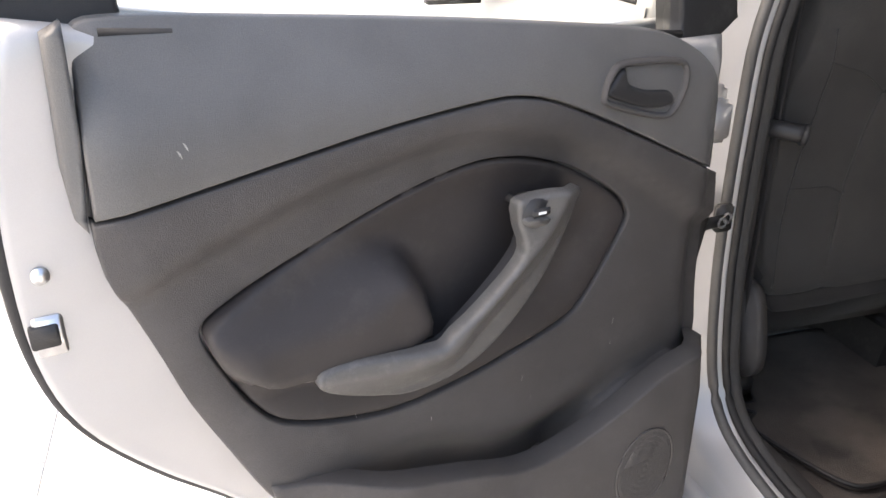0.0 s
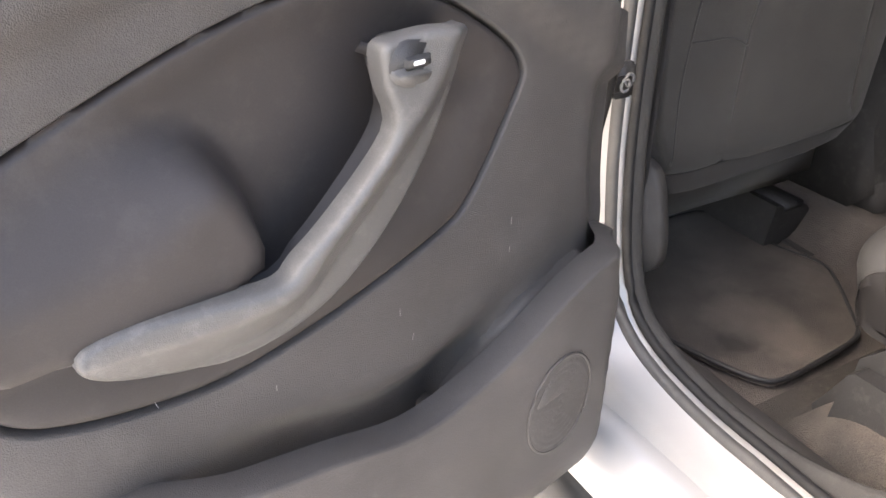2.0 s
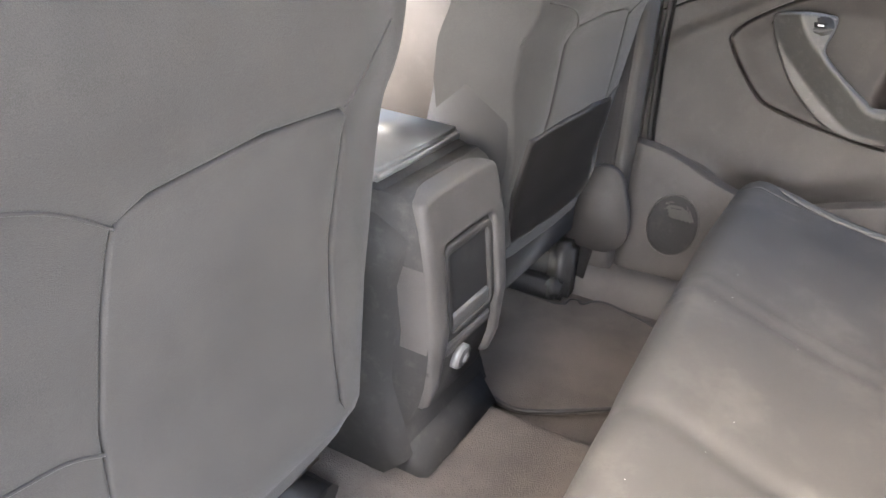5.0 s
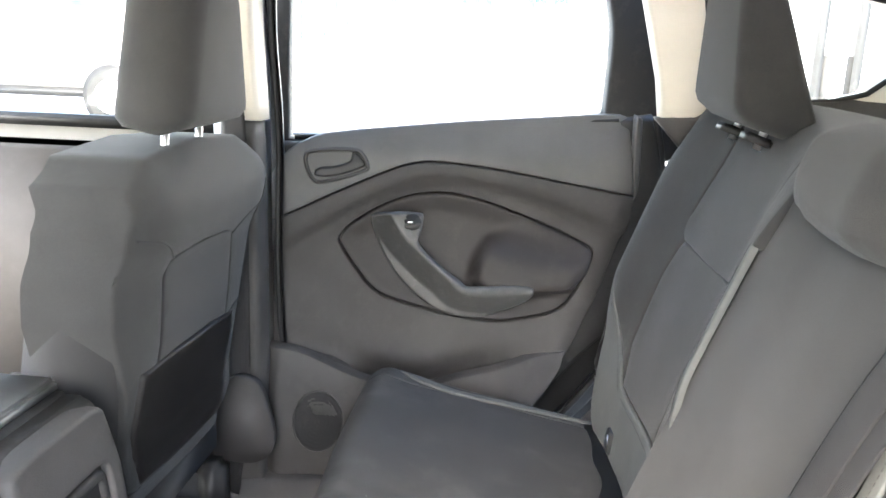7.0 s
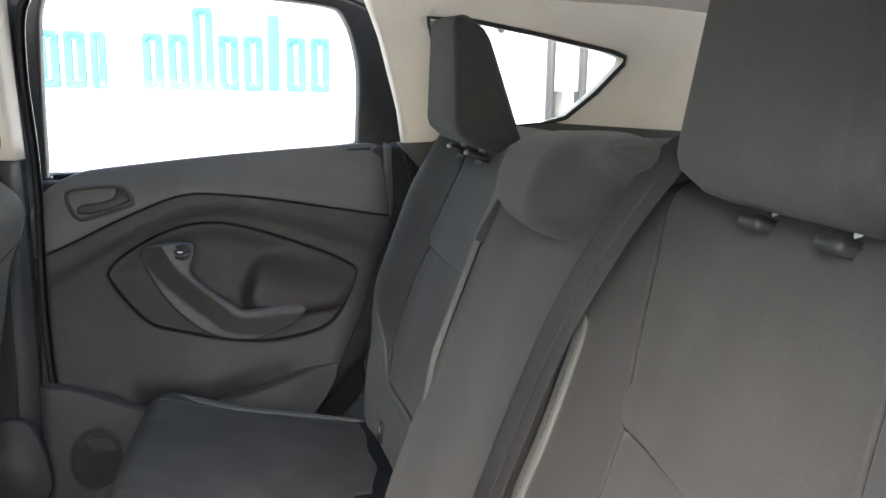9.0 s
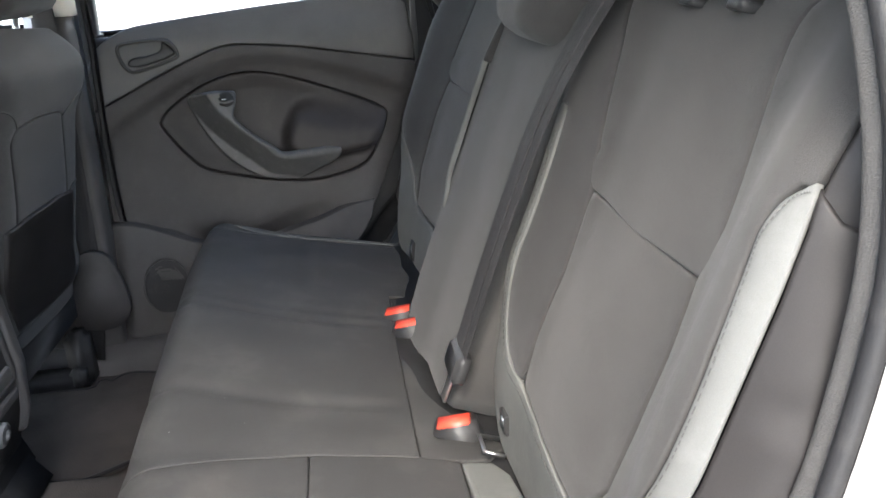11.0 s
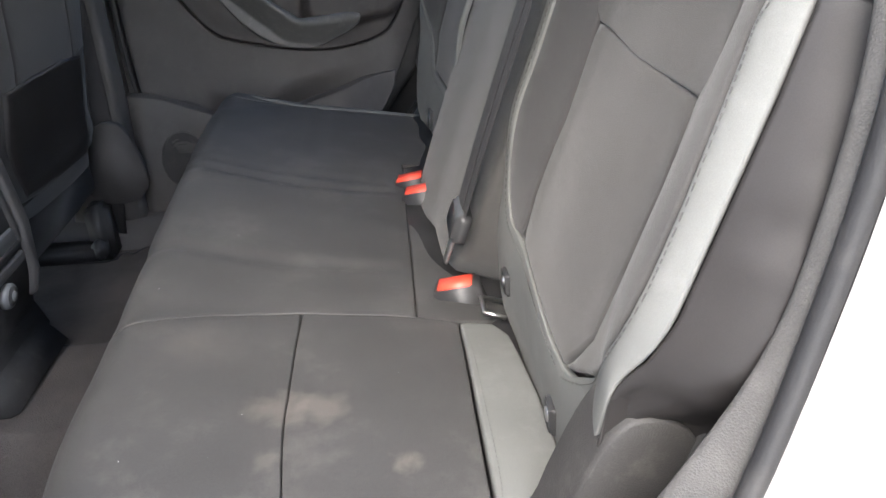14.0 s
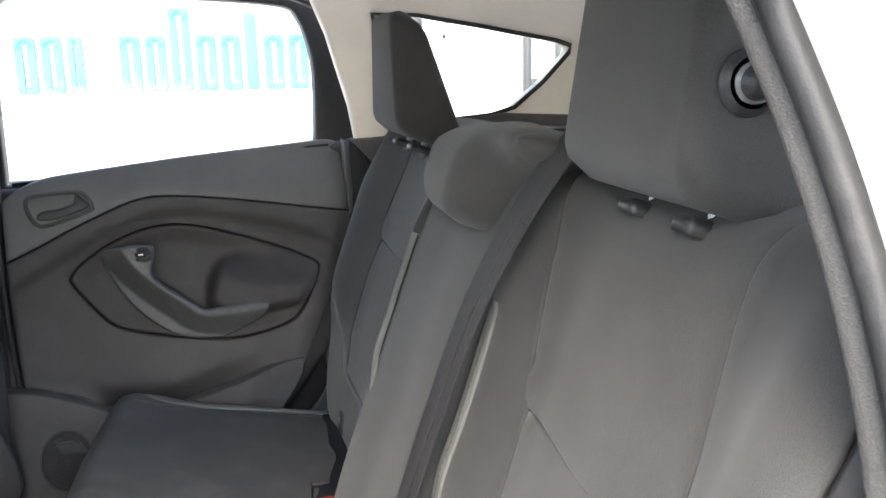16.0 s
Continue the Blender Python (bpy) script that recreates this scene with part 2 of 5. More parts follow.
def bump2(u, v, cu, cv, ru, rv):
    return np.exp(-((u - cu) / ru) ** 2 - ((v - cv) / rv) ** 2)


def patch(outline, height, place, holes=(), step=0.02, roll=0.005, skirt=0.02, flip=False):
    """A padded panel: an outline filled with a fine mesh, raised by height(u, v), its edge rolled in and closed by a skirt."""
    outer = dense(outline, step * 0.8)
    holes = [dense(h, step * 0.8) for h in holes]
    loops = [outer, *holes]
    lo, hi = outer.min(0), outer.max(0)
    gu, gv = np.meshgrid(np.arange(lo[0], hi[0], step), np.arange(lo[1], hi[1], step))
    gu = gu + (np.arange(gu.shape[0])[:, None] % 2) * step / 2
    grid = np.stack([gu.ravel(), gv.ravel()], 1)
    dist = signed(outer, grid)
    for h in holes:
        dist = np.minimum(dist, -signed(h, grid))
    pts = [grid[dist > step * 0.75]]
    for ring, r in enumerate((0.45 * roll, roll) if roll else ()):
        for li, lp in enumerate(loops):
            t = np.roll(lp, -1, 0) - np.roll(lp, 1, 0)
            t /= np.linalg.norm(t, axis=1)[:, None] + 1e-9
            area = 0.5 * np.sum(lp[:, 0] * np.roll(lp[:, 1], -1) - np.roll(lp[:, 0], -1) * lp[:, 1])
            nrm = np.stack([-t[:, 1], t[:, 0]], 1) * (1 if area > 0 else -1) * (1 if li == 0 else -1)
            q = lp + nrm * r
            dq = signed(outer, q)
            for h in holes:
                dq = np.minimum(dq, -signed(h, q))
            pts.append(q[dq > r * 0.8])
    bcount = sum(len(l) for l in loops)
    allp = np.concatenate(loops + pts)
    edges, k = [], 0
    for l in loops:
        edges += [(k + i, k + (i + 1) % len(l)) for i in range(len(l))]
        k += len(l)
    vs, es, fs, ov, *_ = delaunay_2d_cdt([Vector(p) for p in allp], edges, [], 0, 1e-6)
    v2 = np.array([tuple(v) for v in vs])
    cen = np.array([v2[list(f)].mean(0) for f in fs])
    keep = inside(outer, cen)
    for h in holes:
        keep &= ~inside(h, cen)
    d = np.clip(signed(outer, v2), 0, None)
    for h in holes:
        d = np.minimum(d, np.clip(-signed(h, v2), 0, None))
    hgt = height(v2[:, 0], v2[:, 1])
    if roll:
        t = np.clip(1 - d / roll, 0, 1)
        hgt = hgt - roll * (1 - np.sqrt(np.clip(1 - t * t, 0, 1)))
    xyz = place(v2[:, 0], v2[:, 1], hgt)
    bm = bmesh.new()
    bv = [bm.verts.new(p) for p in xyz]
    for f, ok in zip(fs, keep):
        if ok:
            bm.faces.new([bv[i] for i in (f[::-1] if flip else f)])
    if skirt:
        low = place(v2[:, 0], v2[:, 1], hgt - skirt)
        bm.edges.ensure_lookup_table()
        rim = [e for e in bm.edges if len(e.link_faces) == 1]
        idx = {v: i for i, v in enumerate(bv)}
        made = {}
        for e in rim:
            a, b = e.verts
            lp = e.link_loops[0]
            a, b = lp.vert, lp.link_loop_next.vert
            for v in (a, b):
                if v not in made:
                    made[v] = bm.verts.new(low[idx[v]])
            bm.faces.new((b, a, made[a], made[b]))
    loose = [v for v in bm.verts if not v.link_faces]
    bmesh.ops.delete(bm, geom=loose, context="VERTS")
    return bm


def slab(poly, place, w0, w1, bevel=0.004, seg=2):
    """A closed outline (u, v) given thickness from w0 to w1 with rounded front edges."""
    bm = bmesh.new()
    p = np.array(poly, float)
    n = len(p)
    lo = [bm.verts.new(q) for q in place(p[:, 0], p[:, 1], np.full(n, w0))]
    hi = [bm.verts.new(q) for q in place(p[:, 0], p[:, 1], np.full(n, w1))]
    top = bm.faces.new(hi)
    bm.faces.new(lo[::-1])
    for i in range(n):
        j = (i + 1) % n
        bm.faces.new((lo[i], lo[j], hi[j], hi[i]))
    bmesh.ops.recalc_face_normals(bm, faces=bm.faces)
    if bevel:
        bmesh.ops.bevel(bm, geom=list(top.edges), offset=bevel, segments=seg, affect="EDGES", clamp_overlap=True)
    return bm


def box(x0, x1, y0, y1, z0, z1, bevel=0.005, seg=3, m=None):
    bm = bmesh.new()
    bmesh.ops.create_cube(bm, size=1)
    for v in bm.verts:
        v.co = Vector((x0 + (v.co.x + 0.5) * (x1 - x0), y0 + (v.co.y + 0.5) * (y1 - y0), z0 + (v.co.z + 0.5) * (z1 - z0)))
    if bevel:
        bmesh.ops.bevel(bm, geom=list(bm.edges), offset=bevel, segments=seg, affect="EDGES", clamp_overlap=True)
    if m is not None:
        bmesh.ops.transform(bm, matrix=m, verts=bm.verts)
    return bm


def tube(path, r, sides=8, closed=False, squash=None):
    """A round or flattened bar along a 3D path; squash: (half width, half height, up vector)."""
    p = [Vector(q) for q in path]
    n = len(p)
    bm = bmesh.new()
    rings = []
    for i in range(n):
        if closed:
            t = p[(i + 1) % n] - p[i - 1]
        else:
            t = p[min(i + 1, n - 1)] - p[max(i - 1, 0)]
        t.normalize()
        up = Vector(squash[2]) if squash else (Vector((0, 0, 1)) if abs(t.z) < 0.9 else Vector((1, 0, 0)))
        s = t.cross(up).normalized()
        up = s.cross(t).normalized()
        a, b = (squash[0], squash[1]) if squash else (r, r)
        rings.append([bm.verts.new(p[i] + s * a * math.cos(q) + up * b * math.sin(q))
                      for q in (2 * math.pi * k / sides for k in range(sides))])
    for i in range(n if closed else n - 1):
        a, b = rings[i], rings[(i + 1) % n]
        for k in range(sides):
            bm.faces.new((a[k], a[(k + 1) % sides], b[(k + 1) % sides], b[k]))
    if not closed:
        bm.faces.new(rings[0][::-1])
        bm.faces.new(rings[-1])
    bmesh.ops.recalc_face_normals(bm, faces=bm.faces)
    return bm


def loft(loops, closed=True, cap=False):
    """Joins 3D loops of equal length into a skin."""
    bm = bmesh.new()
    rings = [[bm.verts.new(p) for p in lp] for lp in loops]
    n = len(rings[0])
    for a, b in zip(rings, rings[1:]):
        for k in range(n if closed else n - 1):
            bm.faces.new((a[k], a[(k + 1) % n], b[(k + 1) % n], b[k]))
    if cap:
        bm.faces.new(rings[0][::-1])
        bm.faces.new(rings[-1])
    bmesh.ops.recalc_face_normals(bm, faces=bm.faces)
    return bm


def rounded(u0, u1, v0, v1, r, n=5):
    out = []
    for cx, cy, a0 in ((u1 - r, v1 - r, 0), (u0 + r, v1 - r, 90), (u0 + r, v0 + r, 180), (u1 - r, v0 + r, 270)):
        for k in range(n):
            a = radians(a0 + 90 * k / (n - 1))
            out.append((cx + r * math.cos(a), cy + r * math.sin(a)))
    return np.array(out)


def grown(poly, d):
    """An outline moved outward by d."""
    p = np.array(poly, float)
    t = np.roll(p, -1, 0) - np.roll(p, 1, 0)
    t /= np.linalg.norm(t, axis=1)[:, None] + 1e-9
    area = 0.5 * np.sum(p[:, 0] * np.roll(p[:, 1], -1) - np.roll(p[:, 0], -1) * p[:, 1])
    return p + np.stack([t[:, 1], -t[:, 0]], 1) * (d if area > 0 else -d)


def flat(c):
    """Adds a constant height."""
    return lambda u, v: np.full(len(u), float(c))


# ---- rear doors ----
SEAM = curve2([(0.0, 0.952), (0.086, 0.993), (0.182, 1.040), (0.266, 1.077), (0.312, 1.090), (0.362, 1.092),
               (0.472, 1.081), (0.588, 1.062), (0.691, 1.044), (0.752, 1.034)], 4, closed=False)
INSERT = curve2([(0.334, 1.028), (0.388, 1.028), (0.474, 1.007), (0.597, 0.961), (0.655, 0.934), (0.678, 0.918),
                 (0.680, 0.900), (0.668, 0.868), (0.648, 0.826), (0.626, 0.797), (0.600, 0.782), (0.550, 0.769),
                 (0.481, 0.762), (0.400, 0.772), (0.330, 0.787), (0.260, 0.806), (0.230, 0.822), (0.197, 0.858),
                 (0.160, 0.911), (0.158, 0.932), (0.181, 0.960), (0.244, 1.000), (0.293, 1.019)], 4)
PANEL_REAR = [(0.755, 1.034), (0.752, 0.982), (0.734, 0.932), (0.715, 0.878), (0.696, 0.820), (0.664, 0.751), (0.636, 0.695),
              (0.600, 0.640), (0.560, 0.590)]
PAD = curve2([(0.441, 0.845), (0.437, 0.873), (0.450, 0.912), (0.478, 0.932), (0.56, 0.920), (0.633, 0.914), (0.675, 0.900), (0.662, 0.862), (0.610, 0.830), (0.500, 0.825)], 4)
RIM = curve2([(-0.004, 0.708), (0.050, 0.716), (0.110, 0.702), (0.180, 0.670), (0.250, 0.646), (0.325, 0.637), (0.409, 0.660), (0.496, 0.682), (0.569, 0.700), (0.632, 0.705)], 4, closed=False)
RIDGE = curve2([(0.0, 0.885), (0.05, 0.922), (0.10, 0.955), (0.153, 0.985), (0.21, 1.017), (0.266, 1.042), (0.31, 1.056), (0.36, 1.063), (0.41, 1.063), (0.486, 1.050),
                (0.562, 1.031), (0.637, 1.006), (0.70, 0.980), (0.76, 0.950)], 4, closed=False)
SCOOP = curve2([(0.045, 0.695), (0.10, 0.692), (0.15, 0.684), (0.19, 0.663), (0.22, 0.617), (0.237, 0.575), (0.2, 0.52), (0.1, 0.53), (0.04, 0.60)], 4)


def door_height(u, z):
    ridge = np.interp(u, RIDGE[:, 0], RIDGE[:, 1])
    h = np.zeros(len(u))
    # sculpted shelf under the upper panel, running round the insert
    h -= 0.019 * smoothstep(ridge - z, -0.004, 0.022) * (1 - 0.9 * smoothstep(ridge - z, 0.05, 0.35))
    # top roll towards the glass
    h -= 0.050 * smoothstep(z, 1.07, 1.22) ** 1.2
    # turned-in edges
    h -= 0.020 * smoothstep(0.05 - u, 0.0, 0.05) ** 2
    rear = np.interp(-z, [-1.2, -1.034, -0.93, -0.82, -0.695, -0.59], [0.745, 0.753, 0.735, 0.696, 0.636, 0.56])
    h -= 0.010 * smoothstep(u, rear - 0.03, rear + 0.01)
    # belly and the swelling behind the pocket
    h += 0.018 * smoothstep(0.80 - z, 0.0, 0.25)
    pts = np.stack([u, z], 1)
    rim = np.interp(u, RIM[:, 0], RIM[:, 1])
    h -= 0.040 * smoothstep(rim + 0.045 - z, 0, 0.07) * smoothstep(u, 0.17, 0.25) * (1 - smoothstep(u, 0.40, 0.60))
    h += 0.050 * np.clip(signed(SCOOP, pts) / 0.060, 0, 1) - 0.006 * smoothstep(signed(SCOOP, pts), -0.05, -0.002)
    return h


def insert_height(u, z):
    pts = np.stack([u, z], 1)
    h = door_height(u, z) - 0.001
    h -= 0.010 * smoothstep(signed(INSERT, pts), 0.0, 0.05)
    soft = 0.010 + 0.040 * smoothstep(u, 0.445, 0.53) * smoothstep(z, 0.84, 0.90)
    h += 0.046 * smoothstep(signed(PAD, pts) / soft, -1, 1)
    return h


def pocket_height(u, z):
    rim = np.interp(u, RIM[:, 0], RIM[:, 1])
    h = door_height(u, z)
    h = 0.050 + 0.006 * smoothstep(rim - z, 0.0, 0.06)
    h -= 0.045 * smoothstep(0.06 - u, 0.0, 0.06) ** 1.5
    h -= 0.045 * smoothstep(u, 0.48, 0.64)
    h -= 0.02 * smoothstep(0.47 - z, 0.0, 0.08)
    return h


def build_door(name, label, place, closed):
    """A rear door; place(u, z, w) takes the way back from its front edge, the height, and the way into the car."""
    P = lambda u, z, w: place(np.asarray(u, float), np.asarray(z, float), np.asarray(w, float))
    door = thing(name, label, "car door", kind="")
    # upper panel
    top = [(0.740, 1.19), (0.70, 1.197), (0.577, 1.188), (0.409, 1.174), (0.273, 1.160), (0.150, 1.146), (0.110, 1.138),
           (0.071, 1.120), (0.040, 1.093), (0.018, 1.049), (0.004, 0.996)]
    up_out = np.concatenate([SEAM + (0, 0.0015), curve2([(0.750, 1.10), (0.745, 1.15)] + top, 4, closed=False)])
    part("upper_panel", patch(up_out, door_height, P, step=0.016, roll=0.003), PLASTIC_UP, door)
    # lower panel with the opening for the insert
    low_out = np.concatenate([SEAM[::-1] - (0, 0.0015), [(-0.012, 0.945), (-0.017, 0.90), (-0.020, 0.80), (-0.020, 0.72), (-0.010, 0.66), (-0.004, 0.60), (0.0, 0.52), (0.02, 0.47)],
                              [(0.1, 0.44), (0.25, 0.43), (0.4, 0.47), (0.5, 0.53)], curve2(PANEL_REAR[::-1], 3, closed=False)])
    ins = INSERT if closed else np.array([0.8, 1.3]) + (INSERT - (0.8, 1.3)) * 1.024
    part("lower_panel", patch(low_out, door_height, P, holes=[ins], step=0.014, roll=0.003), PLASTIC, door)
    part("insert", patch(grown(ins, -0.0025), insert_height, P, step=0.011, roll=0.006), VINYL, door,
         "dark brown-black padded vinyl door insert")
    pocket_out = np.concatenate([RIM, [(0.625, 0.67), (0.600, 0.630), (0.560, 0.585), (0.50, 0.53), (0.42, 0.48), (0.33, 0.445), (0.22, 0.420), (0.12, 0.408), (0.05, 0.415),
                                       (0.012, 0.445), (-0.004, 0.50), (-0.006, 0.60)]])
    pocket = part("door_pocket", patch(pocket_out, pocket_height, P, step=0.014, roll=0.0035, skirt=0.030), PLASTIC, door)
    part("bottle_divider", slab([(0.262, 0.55), (0.285, 0.55), (0.280, 0.612), (0.268, 0.618)], P, -0.01, 0.035, 0.003), PLASTIC, door)
    part("bottle_holder", patch(SCOOP, lambda u, z: np.minimum(door_height(u, z) + 0.010, 0.046), P, step=0.007, roll=0.004, skirt=0.014), PLASTIC, door, "bulging charcoal bottle holder behind pocket")
    # loudspeaker grille
    ring = np.array([(0.134 + 0.050 * math.cos(a), 0.566 + 0.064 * math.sin(a)) for a in np.linspace(0, 2 * math.pi, 40, endpoint=False)])
    grille = part("speaker_grille", patch(ring, lambda u, z: pocket_height(u, z) + 0.0015 + 0.0010 * np.sin(
        900 * np.hypot(u - 0.134, (z - 0.566) * 0.8)), P, step=0.004, roll=0.003, skirt=0.01), RUBBER if closed else PLASTIC, pocket)
    loopw = [Vector(q) for q in P(ring[:, 0] * 1.0, ring[:, 1], pocket_height(ring[:, 0], ring[:, 1]) + 0.001)]
    part("grille_ring", tube(loopw, 0.0018, 6, closed=True), PLASTIC, pocket)
    # pull handle: a wedge-shaped grip with a crest, from the switch head down to the elbow and back under the pad
    du = -0.022 if closed else 0.0
    foot = curve2([(0.349, 0.990), (0.330, 0.994), (0.300, 0.996), (0.273, 0.992), (0.250, 0.984), (0.245, 0.973), (0.257, 0.937), (0.284, 0.885), (0.319, 0.840), (0.357, 0.806), (0.390, 0.787), (0.430, 0.776),
                   (0.480, 0.776), (0.526, 0.794), (0.565, 0.814), (0.579, 0.832), (0.574, 0.846), (0.535, 0.849), (0.480, 0.846), (0.443, 0.846), (0.428, 0.858), (0.400, 0.878), (0.360, 0.912), (0.342, 0.936), (0.348, 0.965)], 3)
    crest = curve2([(0.282, 1.003), (0.291, 0.988), (0.308, 0.958), (0.331, 0.932), (0.368, 0.897), (0.408, 0.863), (0.438, 0.838), (0.50, 0.832), (0.578, 0.836)], 14, closed=False)
    pull = foot + (du, 0)

    def pull_height(u, z):
        pts = np.stack([u - du, z], 1)
        d = np.clip(signed(foot, pts), 0, None)
        near = np.min(np.hypot(pts[:, None, 0] - crest[None, :, 0], pts[:, None, 1] - crest[None, :, 1]), 1)
        k = np.argmin(np.hypot(pts[:, None, 0] - crest[None, :, 0], pts[:, None, 1] - crest[None, :, 1]), 1)
        tan = np.gradient(crest, axis=0)[k]
        off = pts - crest[k]
        outer_side = tan[:, 0] * off[:, 1] - tan[:, 1] * off[:, 0] < 0
        low = smoothstep(u - du, 0.42, 0.58)
        top = 0.048 - 0.018 * low
        e = np.clip(near - 0.002, 0, None)
        return top - np.where(outer_side, 0.038 * (1 - 0.5 * low) * np.clip(e / 0.046, 0, 1), 0.007 * np.clip(e / 0.03, 0, 1))

    handle = part("pull_handle", patch(pull, pull_height, P, step=0.005, roll=0.005, skirt=0.014), PLASTIC_PULL, door,
                  "scuffed grey plastic pull handle")
    inner = grown(foot, -0.018) + (du - 0.016, -0.008)
    part("handle_base", patch(inner, lambda u, z: np.minimum(pull_height(u, z) - 0.018, 0.012), P, step=0.01, roll=0, skirt=0.05), VINYL, handle)
    sw = curve2([(0.346 + du, 0.978), (0.336 + du, 0.992), (0.312 + du, 0.990), (0.308 + du, 0.978), (0.313 + du, 0.964), (0.327 + du, 0.961), (0.341 + du, 0.966)], 3)
    # dark plate just above the grip, in place of a shaded hollow
    part("switch_hollow_shade", slab(sw, P, 0.015, 0.0435, 0.0015), DARKPL, handle, "thin dark plate standing in for shaded hollow behind window switch")
    paddle = curve2([(0.345 + du, 0.975), (0.341 + du, 0.965), (0.327 + du, 0.9605), (0.314 + du, 0.963), (0.311 + du, 0.972), (0.326 + du, 0.975)], 3)
    part("switch_paddle", slab(paddle, P, 0.02, 0.0475, 0.003), PLASTIC_PULL, handle)
    part("window_switch", slab(rounded(0.312 + du, 0.335 + du, 0.9735, 0.9825, 0.002), P, 0.02, 0.0465, 0.0015), DARKPL, handle, "black window switch with white mark")
    part("switch_mark", slab(rounded(0.319 + du, 0.329 + du, 0.9765, 0.9795, 0.001), P, 0.03, 0.0470, 0), LABELW, handle, smooth=False)
    # inner release
    bez = curve2([(0.216, 1.080), (0.205, 1.104), (0.180, 1.116), (0.105, 1.112), (0.085, 1.100), (0.088, 1.072), (0.103, 1.047), (0.128, 1.042),
                  (0.205, 1.066)], 4)
    hole = grown(bez, -0.008)
    rel = part("release_bezel", patch(bez, lambda u, z: door_height(u, z) + 0.006, P, holes=[hole], step=0.006, roll=0.004, skirt=0.03), PLASTIC, door)
    part("release_cup", patch(hole, lambda u, z: door_height(u, z) - 0.018 + 0.012 * smoothstep(0.13 - u, 0, 0.05), P, step=0.008, roll=0.0,
                              skirt=0), SILVERPL, rel)
    lever = curve2([(0.205, 1.078), (0.202, 1.093), (0.182, 1.108), (0.176, 1.090), (0.150, 1.080), (0.118, 1.076), (0.106, 1.066), (0.112, 1.056), (0.150, 1.058)], 4)
    part("release_lever", patch(lever, lambda u, z: door_height(u, z) + 0.004, P, step=0.008, roll=0.005, skirt=0.02), DARKPL, rel, "black inner door release lever")
    # window frame, glass and seals
    win = np.concatenate([[(0.045, 1.125), (0.048, 1.30)], curve2([(0.052, 1.38), (0.060, 1.435), (0.092, 1.468), (0.20, 1.474), (0.358, 1.472), (0.610, 1.458), (0.662, 1.430), (0.688, 1.360), (0.690, 1.30)], 4, closed=False),
                          [(0.682, 1.165), (0.50, 1.155), (0.30, 1.140)]])

    win = win + np.stack([0.012 * smoothstep(win[:, 0], 0.4, 0.65), 0.048 * smoothstep(win[:, 1], 1.25, 1.45)], 1)
    outer = curve2([(0.000, 1.10), (0.005, 1.30), (0.020, 1.48), (0.070, 1.557), (0.20, 1.572), (0.36, 1.568), (0.700, 1.550), (0.785, 1.46), (0.815, 1.27), (0.830, 1.10)], 4)
    outer = np.concatenate([outer[:-4], [(0.830, 1.10), (0.50, 1.09), (0.25, 1.08)]])
    part("window_frame", patch(outer, lambda u, z: -0.055 - 0.05 * (z - 1.1) / 0.4, P, holes=[win], step=0.02, roll=0.006, skirt=0.04), RUBBER, door,
         "black window frame with rubber channel")
    pane = part("window_pane", patch(grown(win, 0.012), lambda u, z: -0.075 - 0.05 * (z - 1.1) / 0.4, P, step=0.05, roll=0, skirt=0), GLASS, door, "clear door glass")
    pane.visible_shadow = False
    part("edge_cap", patch(np.array([(0.748, 1.20), (0.764, 1.19), (0.769, 1.08), (0.766, 1.035), (0.757, 1.022), (0.757, 1.034), (0.750, 1.10)]), lambda u, z: -0.012 - 0.02 * smoothstep(u, 0.745, 0.79), P, step=0.015, roll=0.004), PLASTIC_UP, door)
    part("belt_seal", tube([Vector(q) for q in P([0.06, 0.2, 0.4, 0.6, 0.72], [1.128, 1.141, 1.159, 1.177, 1.185], [-0.045] * 5)], 0.005, 8), RUBBER, door)
    # painted shell behind the trim
    shell = np.array([(-0.02, 1.12), (-0.02, 0.80), (-0.01, 0.50), (0.03, 0.40), (0.15, 0.355), (0.35, 0.365), (0.50, 0.47), (0.58, 0.56), (0.66, 0.66), (0.74, 0.738), (0.80, 0.815),
                      (0.826, 0.90), (0.828, 1.02), (0.815, 1.12), (0.79, 1.20)])
    shell = np.concatenate([curve2(shell, 4, closed=False), [(0.5, 1.15), (0.2, 1.12)]])
    part("inner_shell", patch(shell, lambda u, z: -0.040 + 0 * u, P, step=0.03, roll=0.012, skirt=0.045), DARKPL if closed else PAINT, door, "black sealed inner door shell" if closed else "silver-white painted door shell")
    skin = grown(shell, 0.012)
    part("outer_skin", patch(skin, lambda u, z: -0.105 - 0.03 * np.sin((z - 0.35) * 3.2), P, step=0.05, roll=0.006, skirt=0.012), PAINT, door)
    part("door_weatherstrip", tube([Vector(q) for q in P(*np.array([(a, b, -0.052) for a, b in curve2(
        [(0.800, 1.19), (0.818, 1.10), (0.826, 1.02), (0.822, 0.905), (0.796, 0.820), (0.736, 0.742), (0.656, 0.665), (0.576, 0.565), (0.496, 0.475), (0.35, 0.372), (0.2, 0.36)],
        5, closed=False)]).T)], 0.009, 8), RUBBER, door)
    if not closed:
        part("latch_plate", slab(rounded(0.792, 0.818, 0.905, 0.945, 0.004), P, -0.045, -0.036, 0.002), METAL, door)
        part("latch_mouth", slab(rounded(0.797, 0.822, 0.915, 0.938, 0.003), P, -0.043, -0.0345, 0.001), DARKPL, door)
